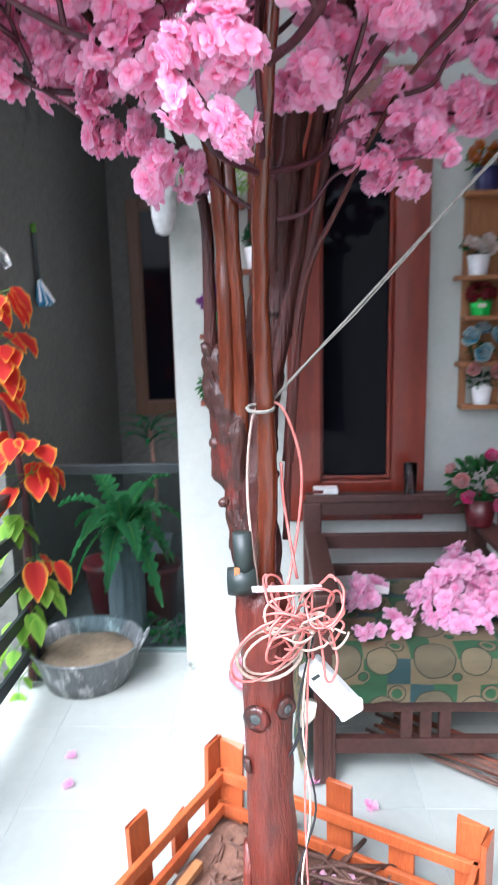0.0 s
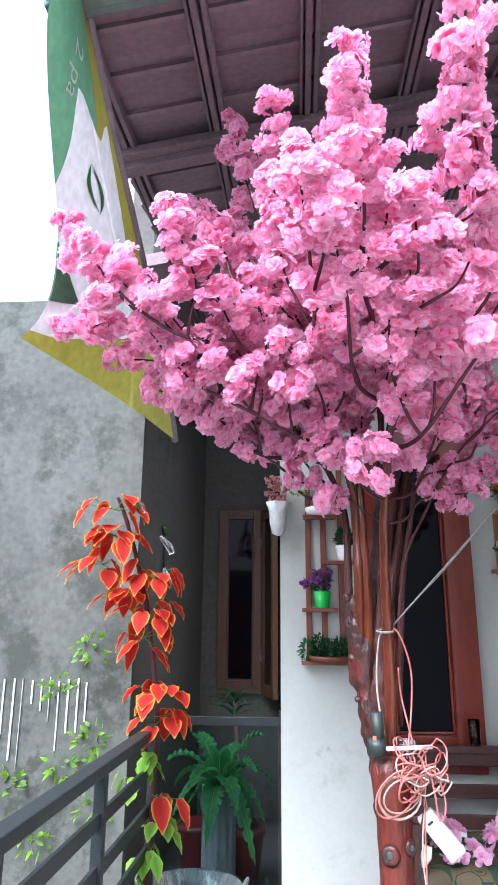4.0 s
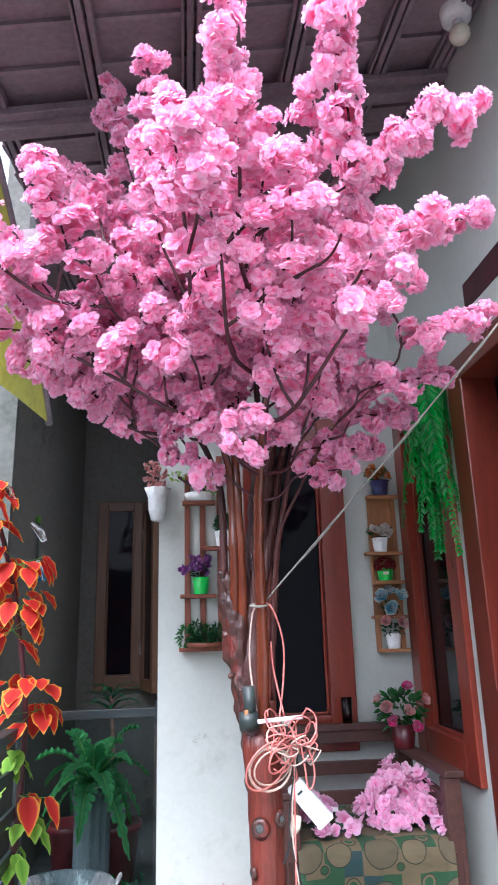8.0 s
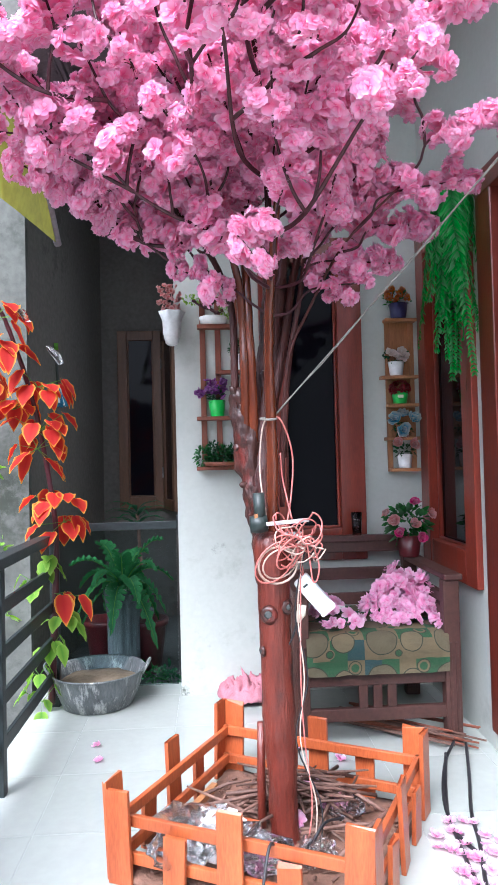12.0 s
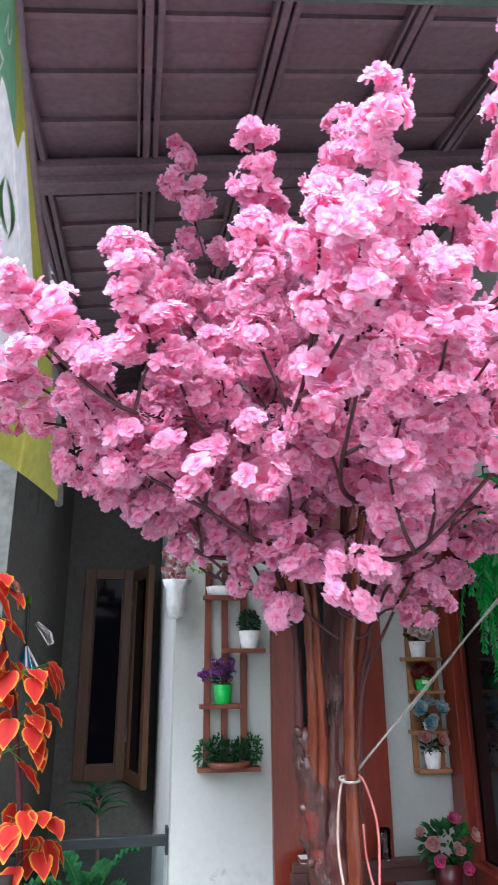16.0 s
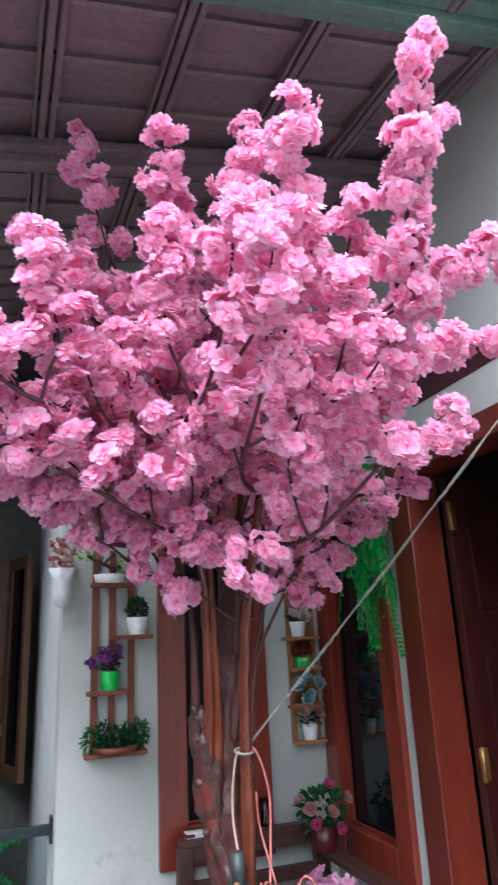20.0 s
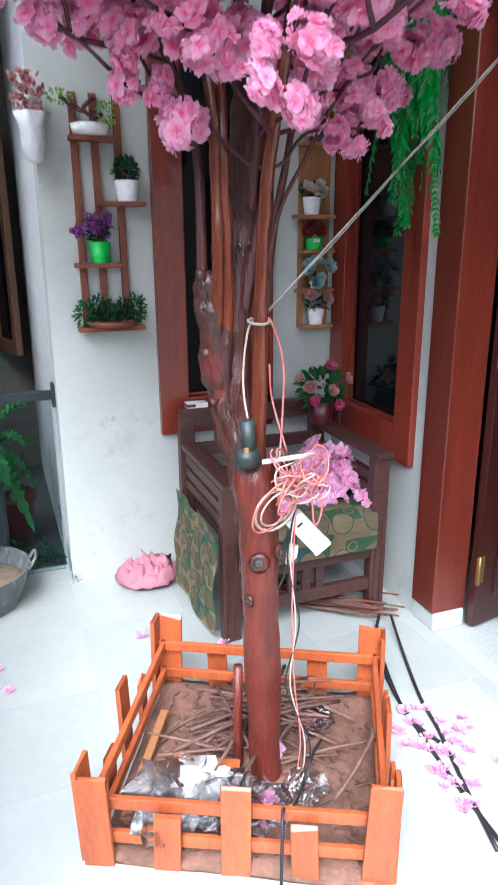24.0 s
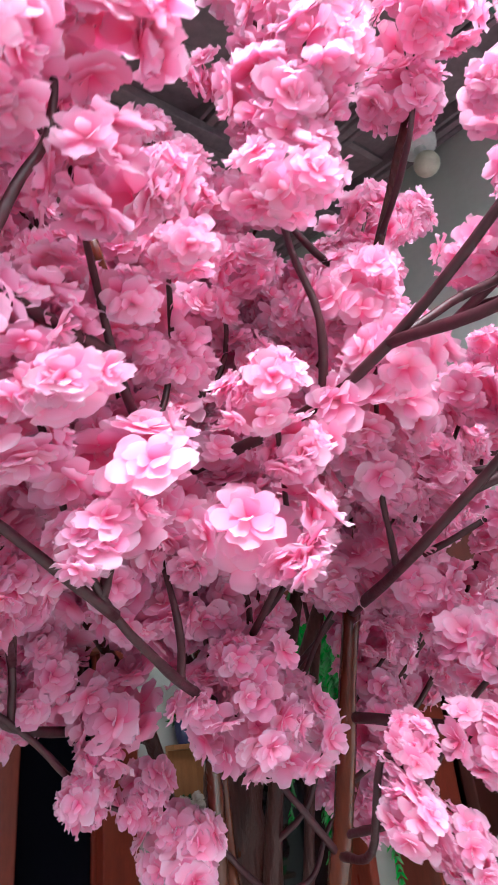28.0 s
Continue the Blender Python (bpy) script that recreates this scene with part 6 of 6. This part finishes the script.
for z, n, dx in ((1.80, 10, -0.06), (1.68, 13, -0.10), (1.55, 7, -0.24), (1.50, 12, 0.06), (1.40, 9, -0.12), (1.30, 12, 0.0), (1.22, 8, -0.03), (0.98, 9, 0.0), (0.88, 8, 0.06), (0.55, 3, 0.0)):
    base = min(spine, key=lambda s: abs(s.z - z))
    leafy((base.x + dx * 0.7, base.y - 0.02, z), n, 0.125, 0.105, LEAF_RED, 0.22)
for z, n, dx in ((0.70, 6, 0.0), (0.60, 6, -0.06), (0.42, 5, 0.05), (0.30, 6, 0.0), (0.18, 6, -0.05), (0.06, 5, -0.04)):
    leafy((0.03 + dx, -0.05, z), n, 0.08, 0.075, LEAF_LIME, 0.25, "lime_leaf")
for k, (x, y, z) in enumerate(((-0.07, -0.2, 1.86), (0.06, -0.14, 1.68))):
    part("plastic_tag", tube([(x, y, z), (x + 0.045, y, z - 0.045), (x + 0.06, y, z - 0.08)], [0.008, 0.018, 0.012], 8, rough=0.4), CLEAR, p, "scrap of clear plastic")
p = thing("wall_creeper", (-1.3, 2.72, 0.6), "yellow-green creeper climbing the cement wall", "creeper")
for k, (x, z) in enumerate(((-0.05, 0.35), (0.12, 0.12), (0.0, -0.02), (-0.3, -0.1), (0.15, -0.2), (-0.15, -0.35), (0.1, 0.55))):
    bush("foliage", p, (x, -0.04, z), (0.10, 0.04, 0.07), 26, 0.05, LEAF_LIME, 220 + k)
p = thing("lime_wash", (-1.45, 2.716, 0.0), "white lime wash drips on the cement wall", "paint")
r = random.Random(230)
for k in range(11):
    x = -0.28 + 0.05 * k + r.uniform(-0.006, 0.006)
    z0 = 0.98 - r.uniform(0.1, 0.42)
    part("drip", box(x, x + r.uniform(0.004, 0.012), 0.004, 0.012, z0, 1.0 + r.uniform(-0.02, 0.01), 0.003), WHITE_PAINT, p)

# ---- banner ----
def banner():
    p0, p1, p2 = Vector((-0.74, 2.30, 2.18)), Vector((-0.75, 0.72, 3.16)), Vector((-0.97, 0.92, 2.12))
    p3 = Vector((-0.76, 0.43, 2.79))
    root = thing("banner", p0, "sagging printed vinyl banner in green, yellow and white under the eave", "banner")

    def at(u, v, lift=0.0):
        q = p0.lerp(p1, v).lerp(p2.lerp(p3, v), u * (1 - 0.22 * math.sin(math.pi * min(1, v)))) - p0
        n = (p1 - p0).cross(p2 - p0).normalized()
        return q + n * (0.03 * math.sin(3.1 * u) + 0.018 * math.sin(5 * v + 2 * u) + lift)

    def curve(*pts):
        def f(x):
            for (x0, y0), (x1, y1) in zip(pts, pts[1:]):
                if x <= x1:
                    return y0 + (y1 - y0) * max(0.0, (x - x0) / (x1 - x0))
            return pts[-1][1]
        f.knots = [q[0] for q in pts]
        return f

    def sheet(name, lo, hi, low, high, material, lift=0.0, label="", across=False, nv=18):
        """The stretch between the lines low and high, from lo to hi."""
        ks = sorted({lo, hi, *[k for k in low.knots + high.knots if lo < k < hi], *[lo + (hi - lo) * i / 40 for i in range(41)]})
        bm, rows = bmesh.new(), []
        for k in ks:
            l, h = low(k), max(low(k), high(k))
            line = [l + (h - l) * j / nv for j in range(nv + 1)]
            rows.append([bm.verts.new(at(w, k, lift) if across else at(k, w, lift)) for w in line])
        for ra, rb_ in zip(rows, rows[1:]):
            for j in range(nv):
                bm.faces.new((ra[j], rb_[j], rb_[j + 1], ra[j + 1]))
        return part(name, bm, material, root, label, True)
    TOP = 1.08
    top, zero = curve((0, TOP), (1, TOP)), curve((0, 0.0), (1, 0.0))
    white_low = curve((0.12, 0.80), (0.18, 0.70), (0.27, 0.55), (0.32, 0.30), (0.45, 0.25), (0.71, 0.18), (0.93, 0.07), (1, 0.05))
    white_top = curve((0.12, 0.80), (0.22, 0.79), (0.36, 0.755), (0.42, 0.77), (0.55, 0.835), (0.62, 0.85), (0.70, 0.80), (0.80, 0.72), (1, 0.58))
    green_low = curve((0.27, TOP), (0.28, 0.97), (0.30, 0.88), (0.36, 0.80), (0.42, 0.77), (0.55, 0.835), (0.62, 0.85), (0.70, 0.80), (0.80, 0.72), (1, 0.58))
    sheet("vinyl", 0.0, 0.12, zero, top, BAN_YELLOW, 0.0, "yellow-green vinyl edge", False, 40)
    sheet("vinyl", 0.12, 1.0, zero, white_low, BAN_YELLOW, 0.0, "olive yellow vinyl")
    sheet("vinyl", 0.12, 0.42, white_top, green_low, BAN_YELLOW, 0.0, "yellow-green vinyl")
    sheet("green_print", 0.27, 1.0, green_low, top, BAN_GREEN, 0.0, "green print")
    sheet("white_print", 0.12, 1.0, white_low, white_top, BAN_WHITE, 0.0, "white print", False, 30)
    for s in (-1, 1):
        f = 0.003 * s
        sheet("green_print", 0.85, 1.0, curve((0.85, 0.25), (1, 0.2)), curve((0.85, 0.25), (1, 0.42)), BAN_GREEN, f, "green print")
        for c, w in ((0.5, 0.045), (0.69, -0.045)):
            mid = 0.6 + (c - 0.6)
            bow = [(0.57 + 0.012 * i, math.sin(math.pi * i / 10)) for i in range(11)]
            edges = [[(v, 0.595 + (mid - 0.595) * q) for v, q in bow], [(v, 0.595 + (mid + w - 0.595) * q) for v, q in bow]]
            edges = edges if w > 0 else edges[::-1]
            sheet("leaf_print", 0.57, 0.69, curve(*edges[0]), curve(*edges[1]), BAN_LEAF, f, "green leaf print", True, 4)
    cu = bpy.data.curves.new("lettering", "FONT")
    cu.body, cu.size, cu.extrude = "2 pa", 0.10, 0.0
    text_ob = new("lettering_curve", cu)
    me = bpy.data.meshes.new_from_object(text_ob)
    bpy.data.objects.remove(text_ob)
    me.materials.append(BAN_WHITE)
    # the letters lie on the sheet: its two directions there, and the line that they follow
    a_ = (0.56, 0.955)
    eu, ev = (at(0.66, 0.9) - at(0.64, 0.9)) / 0.02, (at(0.65, 0.91) - at(0.65, 0.89)) / 0.02
    nrm = eu.cross(ev).normalized()
    side = 1 if nrm.x > 0 else -1
    xd = (eu * 0.25 - ev * 0.12).normalized()
    yd = (nrm * side).cross(xd)
    g = Matrix(((eu.dot(eu), eu.dot(ev)), (eu.dot(ev), ev.dot(ev)))).inverted()
    dx, dy = g @ Vector((xd.dot(eu), xd.dot(ev))), g @ Vector((yd.dot(eu), yd.dot(ev)))
    off = 0.004 if (at(0.6, 0.9, 1.0) - at(0.6, 0.9)).x > 0 else -0.004
    for v in me.vertices:
        v.co = at(a_[0] + v.co.x * dx.x + v.co.y * dy.x, a_[1] + v.co.x * dx.y + v.co.y * dy.y, off)
    shared("lettering", me, root, Matrix(), "white lettering")
    part("hem", tube([at(-0.02, i / 12) for i in range(14)], [0.018] * 14, 8), BAN_HEM, root, "mauve-grey hem", True)
    return root, at


BAN_HEM = plain("mauve_grey_hem", (0.22, 0.19, 0.22), (0.32, 0.28, 0.31), 0.6, 5, 50, 0.1)
BAN_YELLOW = plain("yellow_green_vinyl", (0.27, 0.26, 0.035), (0.38, 0.36, 0.055), 0.45, 3, 30, 0.05)
BAN_GREEN = plain("green_vinyl", (0.09, 0.24, 0.12), (0.15, 0.33, 0.19), 0.45, 3, 30, 0.05)
BAN_WHITE = plain("white_vinyl", (0.62, 0.63, 0.61), (0.72, 0.73, 0.71), 0.45, 3, 30, 0.05)
BAN_LEAF = plain("leaf_green_vinyl", (0.08, 0.25, 0.08), (0.12, 0.33, 0.12), 0.45, 3, 30, 0.05)
for m in (BAN_YELLOW, BAN_GREEN, BAN_WHITE, BAN_LEAF):
    nt, b = m.node_tree, m.node_tree.nodes["Principled BSDF"]
    tr, mx = nt.nodes.new("ShaderNodeBsdfTranslucent"), nt.nodes.new("ShaderNodeMixShader")
    nt.links.new(b.inputs["Base Color"].links[0].from_socket, tr.inputs[0])
    mx.inputs[0].default_value = 0.25
    nt.links.new(b.outputs[0], mx.inputs[1])
    nt.links.new(tr.outputs[0], mx.inputs[2])
    nt.links.new(mx.outputs[0], nt.nodes["Material Output"].inputs[0])
ban, ban_at = banner()

# ---- ceiling lamp ----
p = thing("ceiling_lamp", (0.955, 1.10, roof_z(0.955, 1.10)), "white round ceiling socket with a bare globe bulb, unlit", "lamp")
part("socket", lathe([(0.035, -0.085), (0.055, -0.075), (0.062, -0.03), (0.05, 0.0)], 24), WHITE_POT, p, "", True)
part("neck", tube([(0.0, 0.0, -0.07), (0.0, -0.005, -0.12)], 0.018, 14), WHITE_POT, p, "", True)
bm = bmesh.new()
bmesh.ops.create_uvsphere(bm, u_segments=20, v_segments=14, radius=0.04, matrix=pose(0.0, -0.01, -0.155))
part("bulb", bm, CREAM, p, "white globe bulb", True)

# ---- floor tiles ----
rt = random.Random(240)
TS = 0.40
tile_mesh = {}


def tile(x0, x1, y0, y1):
    key = (round(x1 - x0, 3), round(y1 - y0, 3))
    if key not in tile_mesh:
        tile_mesh[key] = mesh_of("tile", box(0, key[0], 0, key[1], -0.012, 0.0, 0.0008), TILE)
    shared("tile", tile_mesh[key], floor, Matrix.Translation((x0, y0, rt.uniform(-0.0004, 0.0))))


xs = [FLOOR_L] + [-0.62 + TS * k for k in range(5)] + [RX]
ys = [-1.9 + TS * k for k in range(12)] + [STEP_Y]
for (a, b), (c, d) in itertools.product(zip(xs, xs[1:]), zip(ys, ys[1:])):
    if b - a > 0.03 and d - c > 0.03:
        tile(a + 0.001, b - 0.001, c + 0.001, d - 0.001)
